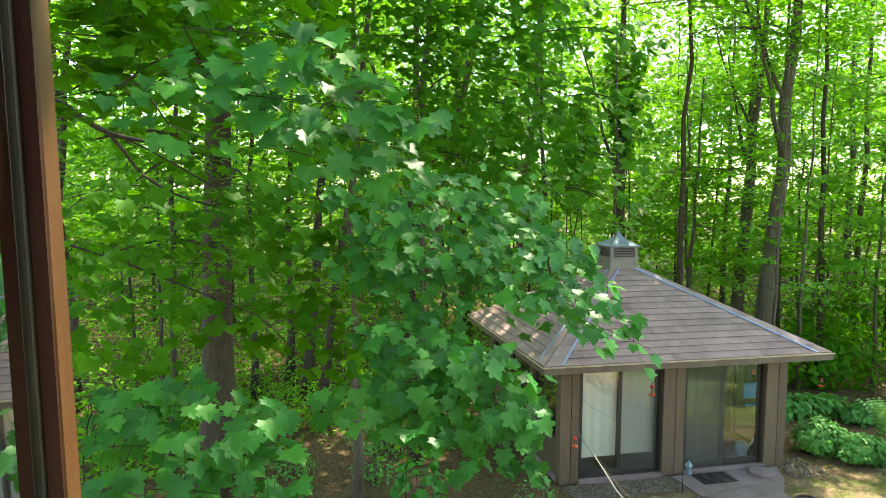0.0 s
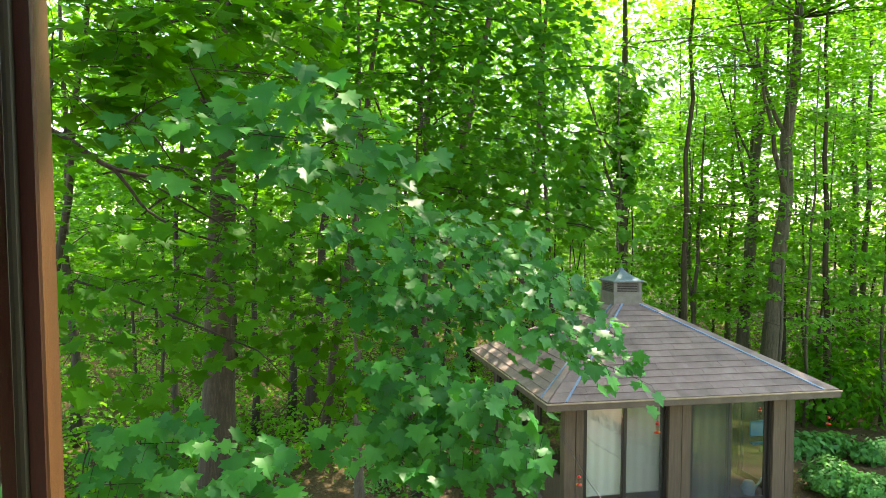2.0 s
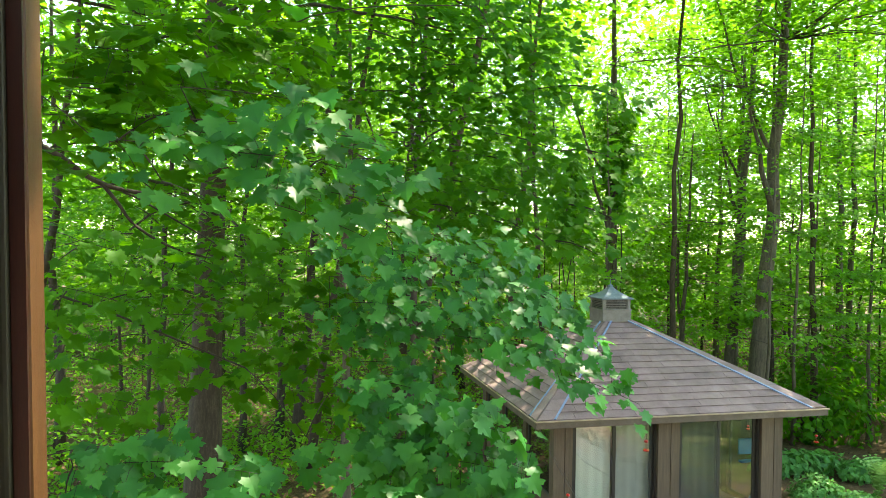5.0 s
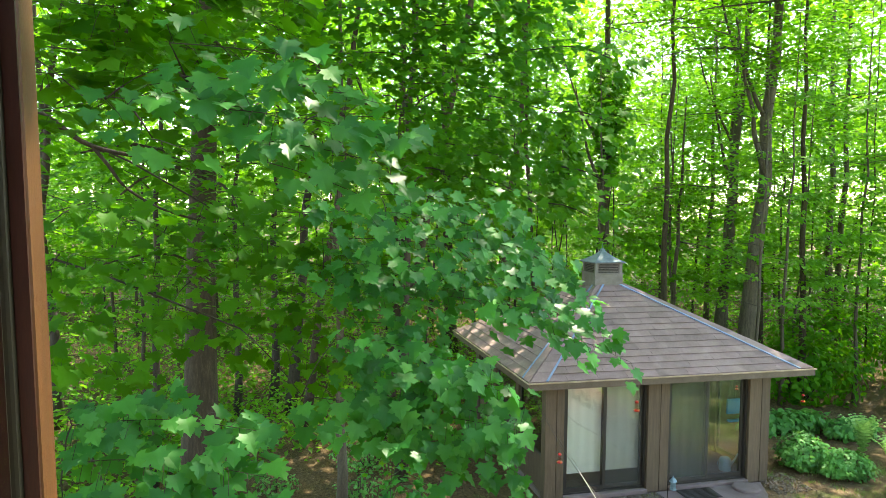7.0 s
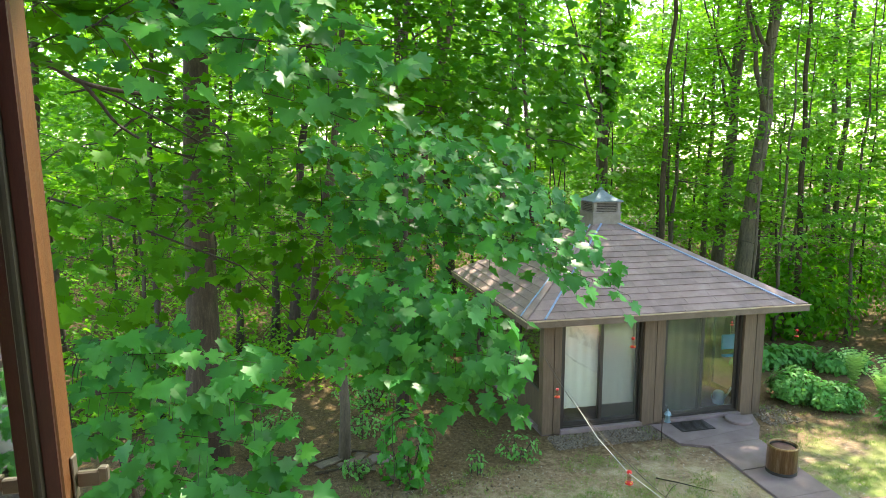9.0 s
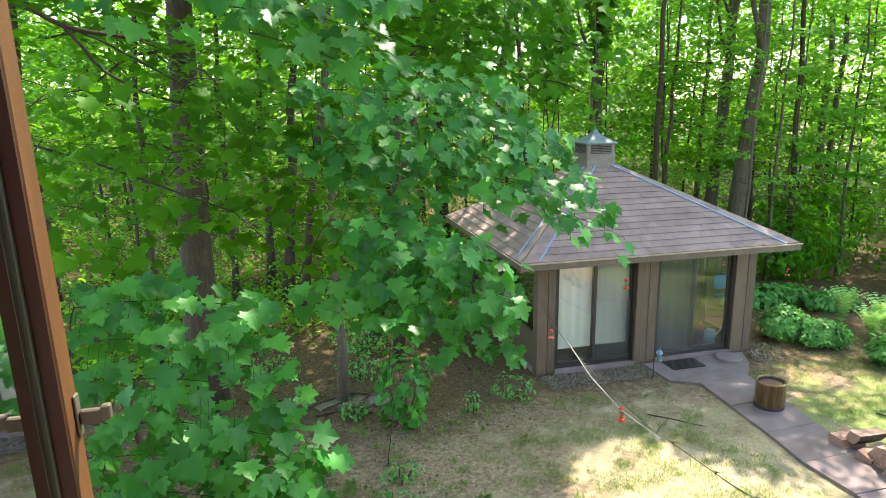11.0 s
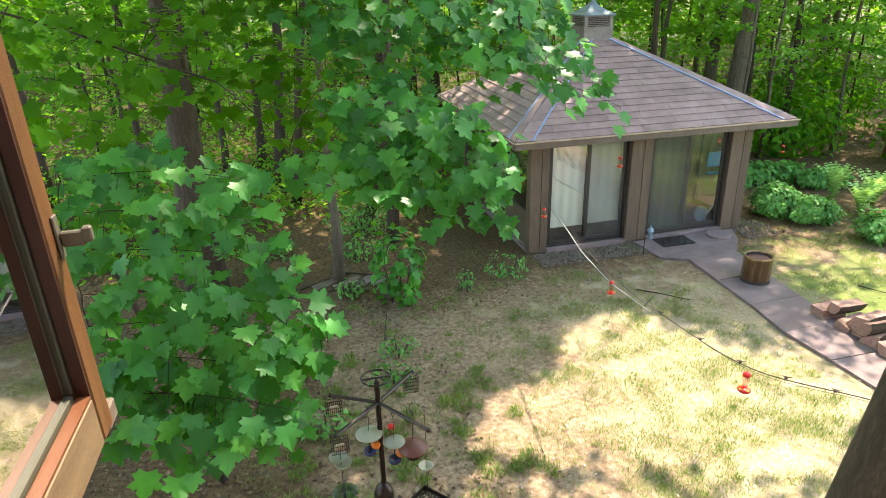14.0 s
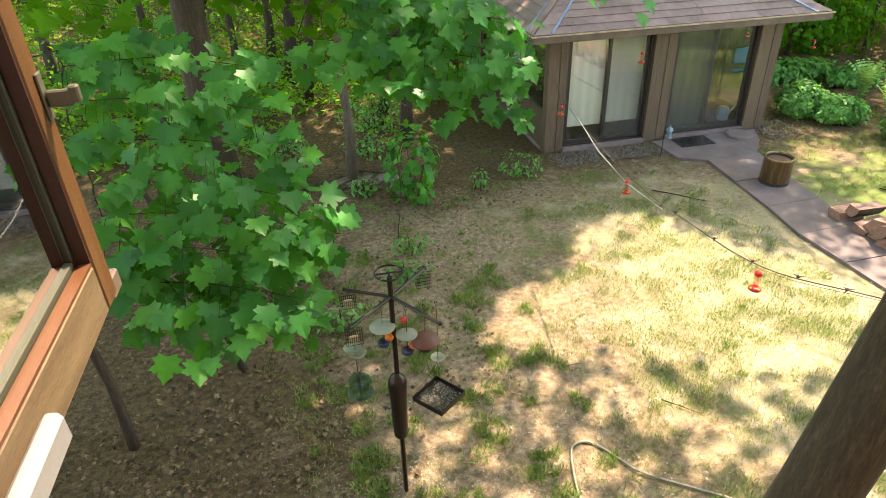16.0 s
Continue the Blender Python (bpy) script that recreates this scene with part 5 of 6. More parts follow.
    part("dome", bm, DOME, t, "reddish plastic dome", smooth=True)
    bm = bmesh.new()
    lathe(bm, [(0.03, 1.79), (0.06, 1.8), (0.065, 1.84), (0.055, 1.84), (0.03, 1.81)], 20)
    part("bowl", bm, BLACKIRON, t, smooth=True)
    bm = bmesh.new()
    tube(bm, [(0, 0, 1.8), (0, 0, 1.96)], 0.005, 6)
    part("rod", bm, BLACKIRON, t)
    hook(t, None, 2.22, 1.96)
    # suet cages
    for x, y, z, fill in ((-4.42, -6.86, 2.11, True), (-3.78, -6.73, 2.11, False), (-4.43, -7.3, 2.09, True)):
        t = thing("suet_cage", x, y, 0, "black wire suet cage on a hook", "bird feeder", "hanging feeders")
        bm = bmesh.new()
        w, hh = 0.062, 0.065
        for k in range(9):
            u = -w + 2 * w * k / 8
            for yy in (-0.02, 0.02):
                tube(bm, [(u, yy, z - hh), (u, yy, z + hh)], 0.0018, 4)
                if k % 2 == 0:
                    tube(bm, [(-w, yy, z - hh + 2 * hh * k / 8), (w, yy, z - hh + 2 * hh * k / 8)], 0.0018, 4)
        part("cage", bm, BLACKIRON, t)
        if fill:
            part("suet", boxes((-0.035, 0.035, -0.014, 0.014, z - 0.055, z + 0.01), bevel=0.006), SUET, t, "pale crumbly suet block")
        hook(t, None, 2.22, z + hh)
    # tray of seed
    t = thing("tray_feeder", -3.78, -7.2, 0, "square dark metal tray feeder strewn with seed", "bird feeder", "hanging feeders")
    turn = Matrix.Rotation(radians(38), 4, "Z")
    bm = boxes((-0.155, 0.155, -0.15, 0.15, 1.232, 1.242), (-0.16, -0.152, -0.155, 0.155, 1.23, 1.275), (0.152, 0.16, -0.155, 0.155, 1.23, 1.275), (-0.152, 0.152, -0.155, -0.147, 1.23, 1.275), (-0.152, 0.152, 0.147, 0.155, 1.23, 1.275))
    bmesh.ops.transform(bm, matrix=turn, verts=bm.verts)
    part("tray", bm, BLACKIRON, t)
    n = 650
    q = np.c_[rng.uniform(-0.14, 0.14, n), rng.uniform(-0.14, 0.14, n), np.full(n, 1.247)]
    q = q @ np.array(turn.to_3x3()).T
    scatter("seed", SIMPLE_LEAF, q, rng.normal(size=(n, 3)) * 0.5 + [0, 0, 1], rng.normal(size=(n, 3)), rng.uniform(0.006, 0.013, n), SEED, t)
    bm = bmesh.new()
    for sx, sy in ((-1, -1), (1, -1), (1, 1), (-1, 1)):
        v = turn @ Vector((0.152 * sx, 0.148 * sy, 1.27))
        tube(bm, [v, (0, 0, 1.62)], 0.0018, 4)
    part("chain", bm, BLACKIRON, t)
    bm = bmesh.new()
    lathe(bm, [(0.02, 1.64), (0.045, 1.645), (0.06, 1.67), (0.056, 1.67), (0.02, 1.65)], 20)
    part("cup", bm, FROST, t, "clear plastic cup", smooth=True)
    hook(t, None, 2.22, 1.6)
    # stacked glass bowls and low plate on the west arm
    t = thing("bowl_feeder", -4.42, -7.08, 0, "two clear hanging seed bowls", "bird feeder", "hanging feeders")
    for x, z in ((-0.02, 1.8), (0.015, 1.74)):
        bm = bmesh.new()
        lathe(bm, [(0.03, z - 0.02), (0.06, z - 0.01), (0.072, z + 0.015), (0.068, z + 0.015), (0.03, z - 0.012)], 22, (x, 0, 0))
        part("bowl", bm, FROST, t, smooth=True)
    bm = bmesh.new()
    tube(bm, [(0.0, -0.2, 2.2), (0.0, -0.1, 2.0), (0, 0, 1.8), (0, 0, 1.46)], 0.003, 5)
    part("hook", bm, BLACKIRON, t)
    t = thing("plate_feeder", -4.41, -7.08, 0, "smoky green glass plate feeder with a low tray", "bird feeder", "hanging feeders")
    for r, z, m in ((0.1, 1.46, FROSTGREEN), (0.11, 1.34, FROSTGREEN)):
        bm = bmesh.new()
        lathe(bm, [(r * 0.7, z - 0.015), (r, z), (r * 0.97, z + 0.004), (r * 0.6, z - 0.008)], 26)
        part("plate", bm, m, t, smooth=True)
    bm = bmesh.new()
    tube(bm, [(0, 0, 1.33), (0, 0, 1.5)], 0.005, 6)
    part("rod", bm, BLACKIRON, t)


FROST = leaf_mat("frosted_plastic", (0.42, 0.44, 0.36), (0.46, 0.48, 0.4), (0.5, 0.52, 0.43), (0.6, 0.62, 0.52), 0.5, 0.25)
FROSTGREEN = glass_mat("green_glass", (0.42, 0.5, 0.42), 0.12)
DOME = leaf_mat("dome_plastic", (0.17, 0.075, 0.058), (0.2, 0.09, 0.07), (0.23, 0.105, 0.08), (0.36, 0.17, 0.13), 0.4, 0.4)
BLUECUP = plain("blue_cup", (0.02, 0.03, 0.09), 0.4)
ORANGE = plain("orange_fruit", (0.75, 0.2, 0.02), 0.5)
SUET = plain("suet", (0.5, 0.42, 0.28), 0.8)
SEED = rough_mat("seed", (0.12, 0.1, 0.08), (0.4, 0.36, 0.3), (0.65, 0.6, 0.52), 40, 200, 0.8, 0.1, per="island", vary=0.6)
build_station()


# ---- nectar feeders and the line ----
def nectar_feeder(x, y, z, rope, label="red and clear hummingbird nectar feeder", tall=0.2, size=0.7):
    t = thing("hummingbird_feeder", x, y, z, label, "bird feeder", "nectar feeders")
    t.scale = (size,) * 3
    rope /= size
    bm = bmesh.new()
    lathe(bm, [(0.03, 0), (0.062, 0.01), (0.066, 0.025), (0.05, 0.04), (0.03, 0.045)], 18)
    part("base", bm, RED, t, smooth=True)
    bm = bmesh.new()
    lathe(bm, [(0.028, 0.045), (0.03, 0.08), (0.024, 0.1), (0.032, 0.12), (0.034, tall - 0.02)], 16)
    part("bottle", bm, NECTAR, t, "clear bottle", smooth=True)
    bm = bmesh.new()
    lathe(bm, [(0.036, tall - 0.02), (0.042, tall - 0.01), (0.038, tall + 0.012), (0.015, tall + 0.03)], 16)
    part("cap", bm, RED, t, smooth=True)
    for k in range(4):
        bm = bmesh.new()
        a = k * math.tau / 4
        lathe(bm, [(0.012, 0.02), (0.014, 0.026), (0.004, 0.034)], 8, (0.052 * math.cos(a), 0.052 * math.sin(a), 0.014))
        part("port", bm, YELLOW, t)
    bm = bmesh.new()
    tube(bm, [(0, 0, tall + 0.02), (0.004, 0, tall + 0.02 + rope / 2), (0, 0, tall + 0.02 + rope)], 0.003, 5)
    part("hook", bm, BLACKIRON, t)


NECTAR = glass_mat("nectar_bottle", (0.95, 0.75, 0.72), 0.06)
YELLOW = plain("yellow_flower", (0.7, 0.45, 0.03), 0.4)
nectar_feeder(1.66, -0.3, 1.7, 0.38, size=0.9)
nectar_feeder(-0.52, -1.85, 1.49, 0.33)
nectar_feeder(-1.14, -5.2, 1.81, 0.1)
nectar_feeder(-1.655, -8.0, 2.46, 0.03)
nectar_feeder(5.4, -0.15, 1.62, 0.3, "nectar feeder with a pale clear bottle under the eave")
nectar_feeder(3.76, -0.3, 2.0, 0.12, "small amber nectar feeder under the eave", 0.13, 0.5)
nectar_feeder(-4.02, -7.1, 1.88, 0.06, "tall nectar feeder with a steel hook", 0.2)


def build_line():
    t = thing("clothes_line", -0.4, -0.31, 2.2, "sagging knotted cord strung to a tree", "cord")
    o = Vector((-0.4, -0.31, 2.2))
    keys = [(-0.4, -0.31, 2.2), (-0.52, -1.2, 2.02), (-0.82, -3.1, 1.9), (-1.17, -5.4, 2.05), (-1.42, -6.9, 2.34), (-1.62, -8.0, 2.64), (-1.66, -8.92, 3.02)]
    for name, lift, r in (("cord", 0.0, 0.004), ("wire", 0.03, 0.0015)):
        bm = bmesh.new()
        tube(bm, [k - o + Vector((0.02 if lift else 0, 0, lift * math.sin(i * 0.15))) for i, k in enumerate(smooth_line(keys))], r, 6)
        part(name, bm, ROPE, t)
    for f in (0.62, 0.72, 0.81, 0.89, 0.96):
        i = int(f * 6)
        p = Vector(keys[i]).lerp(Vector(keys[i + 1]), f * 6 - i) - o
        bm = bmesh.new()
        bmesh.ops.create_icosphere(bm, subdivisions=1, radius=0.013, matrix=Matrix.Translation(p))
        for d in ((0.02, 0.03, -0.05), (-0.03, 0.01, 0.02), (0.02, -0.03, 0.015)):
            tube(bm, [p, p + Vector(d)], [0.005, 0.002], 5)
        part("knot", bm, ROPE, t, "frayed cord knot")
    bm = bmesh.new()
    tube(bm, [Vector((-0.43, -2.8, -0.26)), Vector((-0.62, -3.9, -0.3)), Vector((-0.76, -4.9, -0.25)), Vector((-0.54, -5.34, -0.4))], 0.0042, 5)
    part("slack_cord", bm, WHITECORD, t, "white slack cord")


build_line()


# ---- small things on the ground and by the doors ----
def build_drum():
    t = thing("fire_drum", 3.34, -2.32, 0.0, "bronze metal drum fire pit on the path's edge", "fire pit")
    t.scale = (0.84, 0.84, 1.12)
    bm = bmesh.new()
    lathe(bm, [(0.262, 0.03), (0.285, 0.05), (0.285, 0.42), (0.292, 0.43), (0.292, 0.45), (0.255, 0.455), (0.25, 0.44), (0.25, 0.12), (0.02, 0.11)], 36)
    part("drum", bm, DRUM, t, smooth=True)
    bm = bmesh.new()
    lathe(bm, [(0.246, 0.2), (0.246, 0.43), (0.243, 0.43), (0.243, 0.2)], 36)
    part("liner", bm, NEAR_BLACK, t, "soot-black liner", smooth=True)
    bm = bmesh.new()
    lathe(bm, [(0.28, 0.0), (0.29, 0.005), (0.29, 0.075), (0.28, 0.08)], 36)
    part("base_ring", bm, NEAR_BLACK, t, "dark base ring")
    bm = bmesh.new()
    lathe(bm, [(0.24, 0.13), (0.2, 0.16), (0.05, 0.19), (0.01, 0.19)], 20)
    part("ash", bm, NEAR_BLACK, t)
    bm = bmesh.new()
    lathe(bm, [(0.246, 0.395), (0.235, 0.405), (0.1, 0.412), (0.02, 0.412)], 32)
    part("lid", bm, LIDMETAL, t, "dull purplish metal lid set into the rim", smooth=True)


def rough_block(name, w, d, h, parent, seed, mat):
    bm = bmesh.new()
    bmesh.ops.create_cube(bm, size=1.0)
    bmesh.ops.subdivide_edges(bm, edges=bm.edges, cuts=2, use_grid_fill=True)
    for v in bm.verts:
        v.co = Vector((v.co.x * w, v.co.y * d, (v.co.z + 0.5) * h))
        n = Vector((noise.noise(v.co * 4 + Vector((seed, 0, 0))), noise.noise(v.co * 4 + Vector((0, seed, 0))), noise.noise(v.co * 4 + Vector((0, 0, seed)))))
        v.co += n * min(0.06, 0.35 * h + 0.02)
    return part(name, bm, mat, parent)


def split_log(x, y, z, turn, roll, long, r, wedge, seed):
    """A split log lying along x: pale cloven faces, and bark on the rounded side."""
    t = thing("firewood_log", x, y, z, "split firewood log with pale pinkish cloven faces", "firewood", "stacked firewood")
    t.rotation_euler = (radians(roll), 0, radians(turn))
    n, rows = 6, 5
    wood, bark = bmesh.new(), bmesh.new()
    rings, skins = [], []
    for i in range(rows):
        u = long * (i / (rows - 1) - 0.5)
        ring, skin = [], []
        for k in range(n + 1):
            a = radians(90 - wedge / 2 + wedge * k / n)
            wob = 1 + 0.09 * noise.noise((u * 5 + seed, k * 0.7, seed))
            ring.append(wood.verts.new((u + 0.012 * noise.noise((k, seed, i)), r * wob * math.cos(a), r * wob * math.sin(a))))
            skin.append(bark.verts.new((u * 0.995, (r * wob + 0.006) * math.cos(a), (r * wob + 0.006) * math.sin(a))))
        ring.append(wood.verts.new((u, 0.012 * noise.noise((u * 9, seed, 2)), 0.014 * noise.noise((u * 9, 4, seed)))))
        rings.append(ring)
        skins.append(skin)
    for p, q in zip(rings, rings[1:]):
        for k in range(n + 2):
            wood.faces.new((p[k], p[(k + 1) % (n + 2)], q[(k + 1) % (n + 2)], q[k]))
    wood.faces.new(rings[0][::-1])
    wood.faces.new(rings[-1])
    for p, q in zip(skins, skins[1:]):
        for k in range(n):
            bark.faces.new((p[k], p[k + 1], q[k + 1], q[k]))
    bmesh.ops.recalc_face_normals(wood, faces=wood.faces)
    part("split_wood", wood, CLOVEN, t)
    part("bark", bark, BARK, t, "rough brown bark")


def build_firewood():
    """A low stack of split logs along the path's edge."""
    k = 0
    for row in range(10):
        y = -3.82 - 0.24 * row
        for layer in range(2):
            if layer and row in (1, 4, 8):
                continue
            r = rng.uniform(0.19, 0.25)
            upside = rng.uniform() < 0.92
            split_log(3.66 + 0.05 * layer + rng.uniform(-0.06, 0.06), y + rng.uniform(-0.03, 0.03), 0.17 + 0.15 * layer if upside else 0.02 + 0.15 * layer, rng.uniform(-14, 14) + 8, 180 + rng.choice((-38, 30)) + rng.uniform(-10, 10) if upside else rng.uniform(-30, 30), rng.uniform(0.45, 0.6), r, rng.uniform(95, 150), k * 2.3)
            k += 1


CLOVEN = rough_mat("cloven_wood", (0.13, 0.06, 0.042), (0.33, 0.18, 0.135), (0.56, 0.37, 0.3), 6, 70, 0.85, 0.4, stretch=(0.8, 8, 8), vary=0.4)
LIDMETAL = rough_mat("lid_metal", (0.1, 0.05, 0.045), (0.17, 0.085, 0.075), (0.25, 0.14, 0.12), 6, 60, 0.55, 0.1, 0.3)


def build_door_things():
    t = thing("doormat", 3.0, -0.33, 0.042, "black ribbed rubber doormat before the door", "doormat")
    bm = boxes((-0.36, 0.36, -0.22, 0.22, 0, 0.012), bevel=0.004)
    part("mat", bm, NEAR_BLACK, t)
    for k in range(9):
        part("rib", boxes((-0.33, 0.33, -0.2 + k * 0.047, -0.18 + k * 0.047, 0.012, 0.017)), BLACKIRON, t)
    t = thing("stepping_stone", 4.05, -0.3, 0.03, "round pale concrete stepping stone", "stone")
    bm = bmesh.new()
    lathe(bm, [(0.25, 0), (0.26, 0.02), (0.25, 0.05), (0.22, 0.058), (0.02, 0.06)], 26)
    part("disc", bm, CONCRETE, t, smooth=False)
    t = thing("stepping_stone", -3.11, -0.22, 0.0, "round weathered pale stone on the soil", "stone")
    bm = bmesh.new()
    lathe(bm, [(0.2, -0.02), (0.21, 0.02), (0.17, 0.04), (0.02, 0.045)], 20)
    part("disc", bm, CONCRETE, t)
    t = thing("garden_lantern", 2.08, -0.72, 0, "blue-grey metal lantern on a black crook", "lantern")
    bm = bmesh.new()
    tube(bm, [(0, 0, -0.1), (0, 0, 0.62), (0.03, 0.0, 0.68), (0.09, 0, 0.68), (0.11, 0, 0.62)], 0.007, 6)
    part("crook", bm, BLACKIRON, t)
    bm = bmesh.new()
    lathe(bm, [(0.06, 0.36), (0.065, 0.37), (0.055, 0.38), (0.05, 0.5), (0.075, 0.51), (0.05, 0.55), (0.015, 0.58), (0.01, 0.62)], 6, (0.11, 0, 0))
    part("lantern_body", bm, LANTERN, t, "blue-grey metal body")
    bm = bmesh.new()
    lathe(bm, [(0.053, 0.39), (0.053, 0.49)], 6, (0.11, 0, 0))
    part("lantern_glass", bm, CLEAR, t)
    # things kept inside the pavilion
    t = thing("folding_seat", 4.53, 0.75, 1.17, "bright blue folding seat hung behind the glass", "seat")
    part("seat", boxes((-0.19, 0.19, -0.02, 0.02, 0.0, 0.32), bevel=0.01), BLUE, t)
    part("flap", boxes((-0.2, 0.1, -0.12, -0.02, -0.14, -0.1), bevel=0.01), BLUE, t)
    part("hook", boxes((-0.01, 0.01, -0.01, 0.01, 0.32, 0.9)), BLACKIRON, t)
    t = thing("watering_can", 4.2, 0.55, 0.07, "pale blue watering can on the pavilion floor", "watering can")
    bm = bmesh.new()
    lathe(bm, [(0.11, 0), (0.12, 0.02), (0.11, 0.24), (0.08, 0.27), (0.075, 0.27)], 18)
    part("body", bm, PALEBLUE, t, smooth=True)
    bm = bmesh.new()
    tube(bm, [(0.1, 0, 0.08), (0.22, 0, 0.2), (0.3, 0, 0.32)], [0.03, 0.02, 0.018], 8)
    part("spout", bm, PALEBLUE, t)
    bm = bmesh.new()
    ring_of(bm, (-0.1, 0, 0.16), 0.08, 0.01, 14, up=(0, 1, 0))
    part("handle", bm, PALEBLUE, t)


PLATE = rough_mat("bark_plate", (0.06, 0.044, 0.03), (0.13, 0.098, 0.068), (0.23, 0.18, 0.13), 6, 50, 0.9, 0.5, vary=0.4)
LANTERN = plain("lantern_metal", (0.16, 0.24, 0.28), 0.4, 0.5)
BLUE = plain("blue_fabric", (0.02, 0.22, 0.42), 0.6)
PALEBLUE = plain("pale_blue", (0.3, 0.42, 0.52), 0.4)
HOSE = plain("garden_hose", (0.22, 0.2, 0.15), 0.5)
build_drum()
rng = np.random.default_rng(37)
build_firewood()
build_door_things()


def build_ground_clutter():
    t = thing("garden_hose", -2.4, -7.0, 0.012, "grey-brown garden hose lying on the lawn", "hose")
    o = Vector((-2.4, -7.0, 0))
    bm = bmesh.new()
    pts = [(-2.62, -8.3, 0), (-2.57, -7.6, 0), (-2.45, -7.1, 0), (-2.34, -6.95, 0), (-2.17, -6.98, 0), (-2.0, -7.25, 0), (-1.87, -7.45, 0), (-1.55, -7.69, 0), (-1.2, -7.95, 0), (-0.8, -8.3, 0)]
    tube(bm, [p - o for p in smooth_line(pts)], 0.013, 8)
    part("tube", bm, HOSE, t, smooth=True)
    sticks = (((-1.97, -5.82), (-1.68, -5.84), 0.01, SEED), ((1.2, -2.0), (1.85, -2.62), 0.014, BARK_DARK), ((1.0, -2.6), (1.5, -2.2), 0.008, BARK_DARK), ((4.9, -3.0), (5.4, -3.9), 0.012, BARK_DARK), ((-1.2, -6.6), (-0.9, -6.9), 0.008, BARK))
    for (ax, ay), (bx, by), r, m in sticks:
        t = thing("stick", ax, ay, r, "fallen dry stick on the ground", "stick", "fallen sticks")
        bm = bmesh.new()
        tube(bm, crooked((0, 0, 0), (bx - ax, by - ay, 0.0), 6, 0.08), [r * (1 - 0.1 * k) for k in range(7)], 6)
        part("stem", bm, m, t, smooth=True)
    for x, y, a, n in ((-4.1, -0.1, 20, 1.1), (-3.4, 0.1, -30, 0.9), (-4.5, -0.4, 60, 0.8), (-3.3, -0.5, 45, 0.6), (-4.9, 0.2, -10, 1.0), (-3.9, -0.5, 5, 0.7)):
        t = thing("fallen_branch", x, y, 0.02, "grey fallen branch by the sapling's foot", "branch", "fallen branches")
        bm = bmesh.new()
        ca, sa = math.cos(radians(a)), math.sin(radians(a))
        tube(bm, crooked((-n / 2 * ca, -n / 2 * sa, 0), (n / 2 * ca, n / 2 * sa, 0.03), 6, 0.1), [0.03 - 0.003 * k for k in range(7)], 6)
        part("stem", bm, BARK, t, smooth=True)
    for k in range(11):
        x, y, w = -3.75 + rng.normal() * 0.55, -0.25 + rng.normal() * 0.42, rng.uniform(0.1, 0.24)
        t = thing("bark_slab", x, y, 0.012, "flat grey-brown slab of fallen bark on dead leaves", "bark", "bark slabs")
        t.rotation_euler = (rng.normal() * 0.08, rng.normal() * 0.08, rng.uniform(0, 3.1))
        rough_block("slab", 2.2 * w, w, 0.022, t, 3.1 * k, PLATE)
    for (bx, by), (tx, ty, tz), r in (((-6.68, -5.81), (-6.8, -6.0, 3.8), 0.06), ((-5.59, -4.87), (-6.2, -5.4, 3.4), 0.055), ((-3.31, -2.4), (-3.2, -2.3, 1.9), 0.008)):
        t = thing("sapling", bx, by, 0, "thin bare dark sapling stem", "sapling")
        bm = bmesh.new()
        tube(bm, crooked((0, 0, -0.1), (tx - bx, ty - by, tz), 8, 0.12), [r * (1 - 0.07 * k) for k in range(9)], 8)
        part("stem", bm, BARK_DARK, t, smooth=True)
        # its few leaves
        p, nor, head = sprays([(tx - bx, ty - by, tz - 0.1)], 0.5, 14)
        scatter("foliage", STAR_LEAF, p, nor, head, 0.09 * rng.uniform(0.7, 1.2, len(p)), WOODLAND, t)


build_ground_clutter()


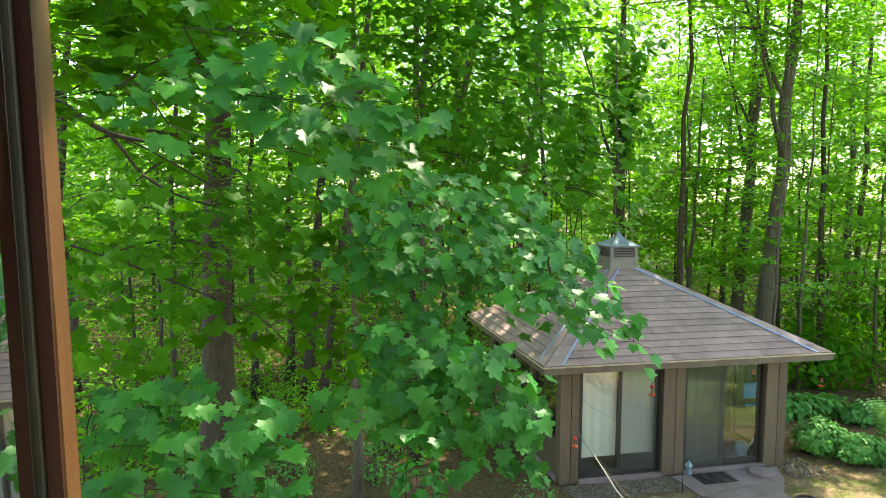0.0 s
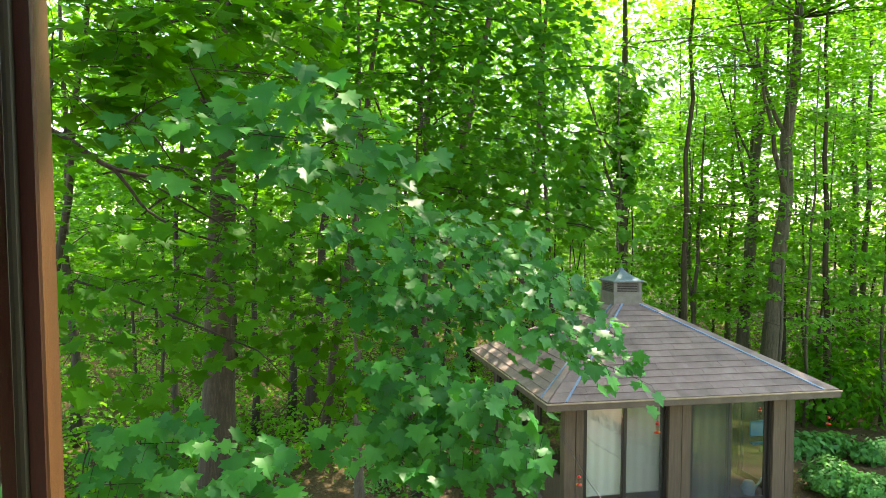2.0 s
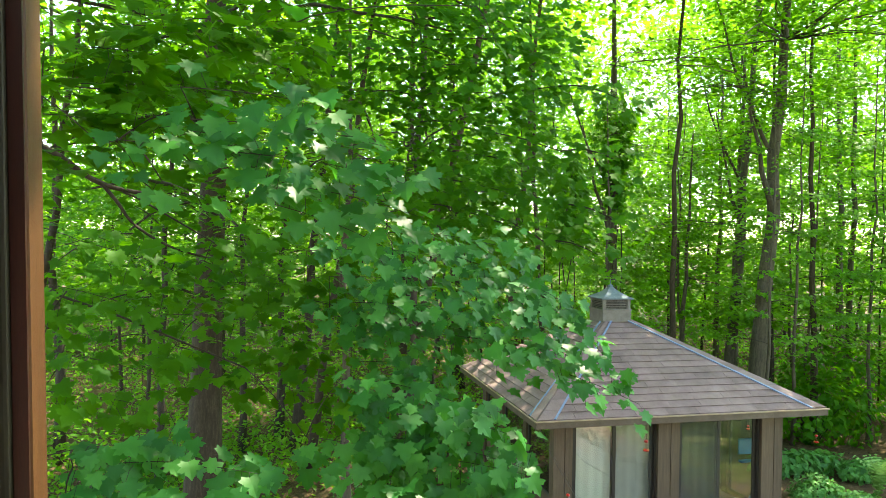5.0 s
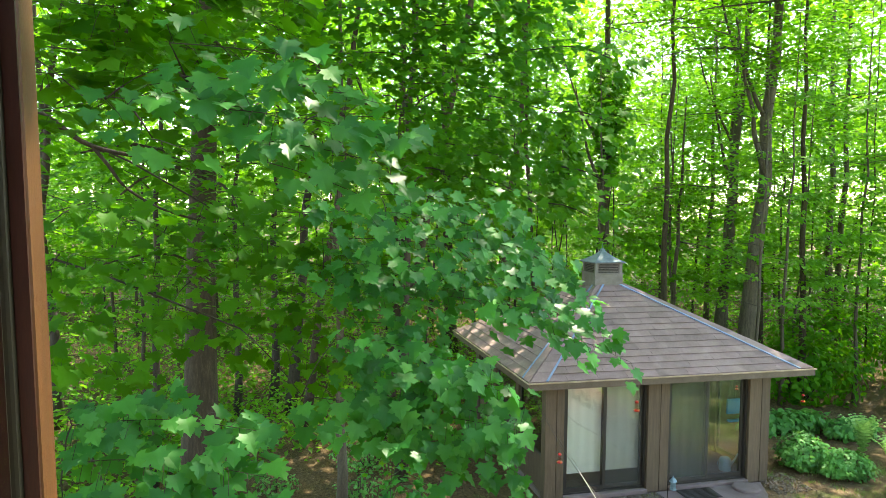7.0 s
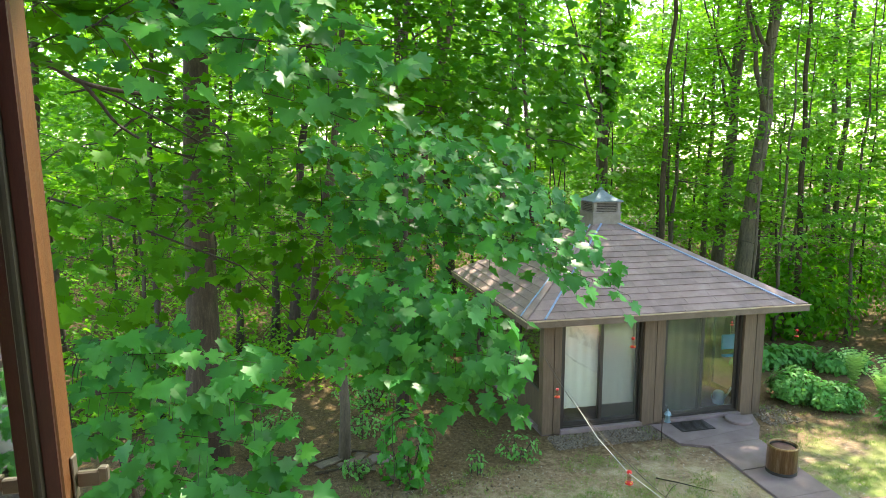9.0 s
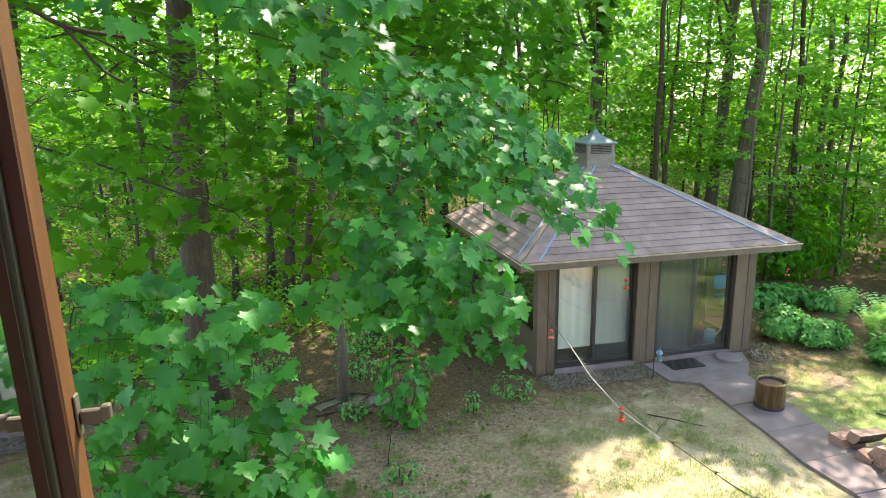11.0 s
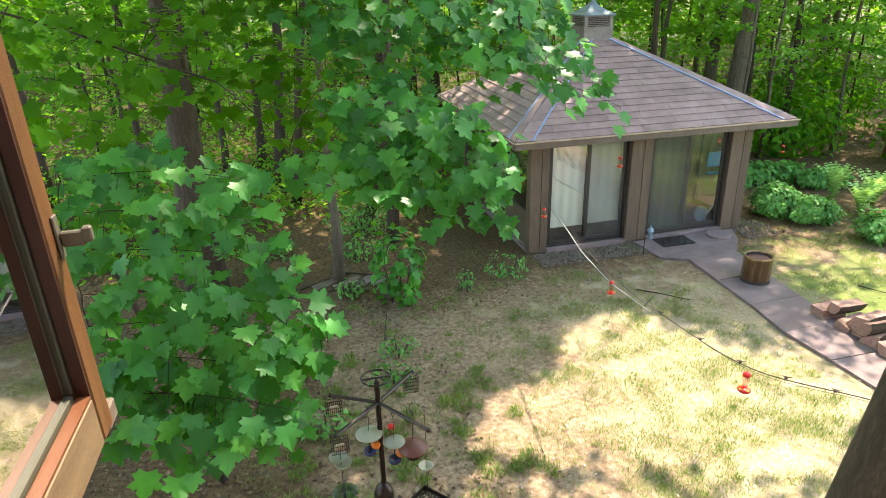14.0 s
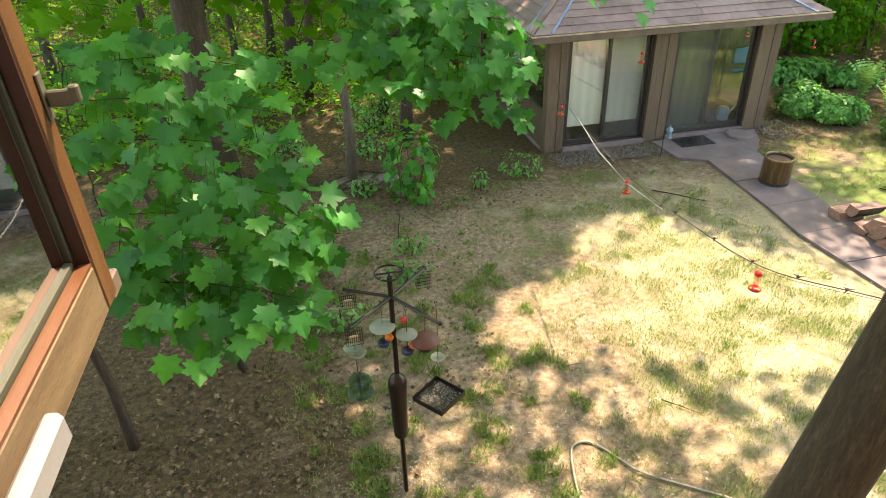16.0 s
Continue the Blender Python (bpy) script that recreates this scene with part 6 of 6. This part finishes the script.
def build_ground_cover():
    def spread(n, x0, x1, y0, y1):
        return np.c_[rng.uniform(x0, x1, n), rng.uniform(y0, y1, n), np.zeros(n)]

    def patchy(p, scale, cut, seed):
        return np.array([noise.noise((x * scale + seed, y * scale, seed)) > cut for x, y, _ in p])

    def off_things(p):
        x, y = p[:, 0], p[:, 1]
        return ~((x > -0.05) & (x < 4.9) & (y > -0.1) & (y < 4.7)) & ~((x > 2.2) & (x < 3.8) & (y < -0.0) & (y > -7.2)) & ~((x > 2.2) & (x < 4.7) & (y > -0.9) & (y < 0))

    # grass in tufts
    c = spread(12000, -4.2, 8.0, -9.6, 0.6)
    c = c[off_things(c) & patchy(c, 1.3, 0.02, 3) & ((c[:, 1] < -2.0) | (c[:, 0] > 3.5) | patchy(c, 1.1, 0.2, 4)) & ((c[:, 0] > -1.2) | patchy(c, 0.9, 0.28, 9))]
    c2 = spread(3800, -5.4, -1.6, -8.2, -1.2)
    c = np.r_[c, c2[patchy(c2, 2.6, 0.14, 5)]]
    thin = spread(9500, -1.4, 2.7, -8.6, -0.5)
    c = np.r_[c, thin[(thin[:, 1] < -2.2) & patchy(thin, 2.3, 0.03, 13) & off_things(thin)]]
    p = np.repeat(c, 11, axis=0) + np.c_[rng.normal(size=(len(c) * 11, 2)) * 0.05, np.zeros(len(c) * 11)]
    # denser clumps
    k = np.r_[spread(900, -4.0, 2.6, -9.4, -1.0), spread(420, -1.9, 2.4, -9.2, -5.4), spread(900, -5.0, -2.0, -7.6, -3.4), spread(700, 3.7, 8.5, -6.5, 0.4)]
    west = k[:, 0] < -2.0
    k = k[off_things(k) & np.where(west, patchy(k, 2.4, 0.1, 8), patchy(k, 0.8, -0.08, 21))]
    west = k[:, 0] < -2.0
    wide = np.repeat(rng.uniform(0.03, 0.13, len(k)) * np.where(west, 0.5, 1.0), 38)
    p = np.r_[p, np.repeat(k, 38, axis=0) + np.c_[rng.normal(size=(len(k) * 38, 2)) * wide[:, None], np.zeros(len(k) * 38)]]
    n = len(p)
    tall = rng.uniform(0.02, 0.055, n)
    tall[-38 * len(k):] *= np.where(np.repeat(west, 38), 1.9, 1.25)
    g = scatter("grass", BLADE3, p, np.c_[rng.normal(size=(n, 2)) * 0.4, np.ones(n)], rng.normal(size=(n, 3)), tall, GRASS, None, "thin patchy green grass tufts")
    tagged(g, category="grass")
    # dead leaves
    p = np.r_[spread(12000, -10, -4.3, -9.5, 8), spread(4200, -4.2, -0.6, -1.8, 8), spread(1100, -4.8, -2.6, -6.2, -0.8), spread(2600, 5.2, 14, 1.4, 8)]
    p = p[off_things(p)]
    n = len(p)
    p[:, 2] = rng.uniform(0.003, 0.014, n)
    l = scatter("leaf_litter", STAR_LEAF, p, np.c_[rng.normal(size=(n, 2)) * 0.35, np.ones(n)], rng.normal(size=(n, 3)), rng.uniform(0.022, 0.06, n), LITTER, None, "curled brown dead leaves")
    tagged(l, category="dead leaves")
    p = np.r_[spread(4200, -3.0, 2.7, -8.8, -1.0), spread(1500, 3.8, 8.5, -6.0, 0.4)]
    p[:, 2] = 0.012
    n = len(p)
    l = scatter("lawn_chaff", SIMPLE_LEAF, p, np.c_[rng.normal(size=(n, 2)) * 0.4, np.ones(n)], rng.normal(size=(n, 3)), rng.uniform(0.012, 0.04, n), SEED, None, "pale dry petals and chaff on the lawn")
    tagged(l, category="chaff")
    p = np.c_[rng.normal(-6.1, 0.85, 2600), rng.normal(-7.0, 1.4, 2600), np.zeros(2600)]
    n = len(p)
    p[:, 2] = rng.uniform(0.005, 0.025, n)
    l = scatter("leaf_litter", MAPLE_LEAF, p, np.c_[rng.normal(size=(n, 2)) * 0.6, np.ones(n)], rng.normal(size=(n, 3)), rng.uniform(0.022, 0.06, n), LITTER, None, "curled brown dead maple leaves under the boughs")
    tagged(l, category="dead leaves")
    # spilt seed under the feeders, gravel by the wall
    p = np.r_[np.c_[rng.normal(-4.15, 0.55, 2600), rng.normal(-7.2, 0.5, 2600), np.full(2600, 0.006)]]
    n = len(p)
    l = scatter("spilt_seed", SIMPLE_LEAF, p, np.c_[rng.normal(size=(n, 2)) * 0.5, np.ones(n)], rng.normal(size=(n, 3)), rng.uniform(0.012, 0.026, n), SEED, None, "spilt seed husks on the soil")
    tagged(l, category="seed")
    m = 1700
    p = np.c_[rng.uniform(0.05, 2.3, m), rng.uniform(-0.65, -0.05, m), rng.uniform(0.0, 0.015, m)]
    p2 = np.c_[rng.uniform(4.55, 5.4, 500), rng.uniform(-0.6, 0.3, 500), rng.uniform(0.0, 0.015, 500)]
    p = np.r_[p, p2]
    n = len(p)
    l = scatter("gravel", PEBBLE, p, rng.normal(size=(n, 3)), rng.normal(size=(n, 3)), rng.uniform(0.012, 0.03, n), GRAVEL, None, "grey-brown gravel along the wall")
    tagged(l, category="gravel")


BLADE3 = (np.array([(-0.06, 0, 0), (0.06, 0, 0), (0.045, 0.15, 0.55), (-0.045, 0.15, 0.55), (0.0, 0.5, 0.85)]), [(0, 1, 2, 3), (3, 2, 4)])
PEBBLE = (np.array([(1, 0, 0), (-1, 0, 0), (0, 0.8, 0), (0, -0.8, 0), (0, 0, 0.6), (0, 0, -0.6)]), [(0, 2, 4), (2, 1, 4), (1, 3, 4), (3, 0, 4), (2, 0, 5), (1, 2, 5), (3, 1, 5), (0, 3, 5)])
GRAVEL = rough_mat("gravel", (0.11, 0.085, 0.065), (0.22, 0.175, 0.135), (0.38, 0.31, 0.25), 30, 150, 0.9, 0.2, per="island", vary=0.5)
rng = np.random.default_rng(25)
build_ground_cover()


# ---- roof shingles ----
def build_shingles():
    c = ((EX0, EY0, EZ), (EX1, EY0, EZ), (EX1, EY1, EZ), (EX0, EY1, EZ))
    r0, r1 = (RX0, RY, RZ), (RX1, RY, RZ)
    shingle_slope(ROOF, c[0], c[1], r0, r1, 17, 0.62)
    shingle_slope(ROOF, c[3], c[0], r0, r0, 17, 0.62)
    shingle_slope(ROOF, c[1], c[2], r1, r1, 17, 0.62, True)
    shingle_slope(ROOF, c[2], c[3], r1, r0, 17, 0.62, True)


build_shingles()
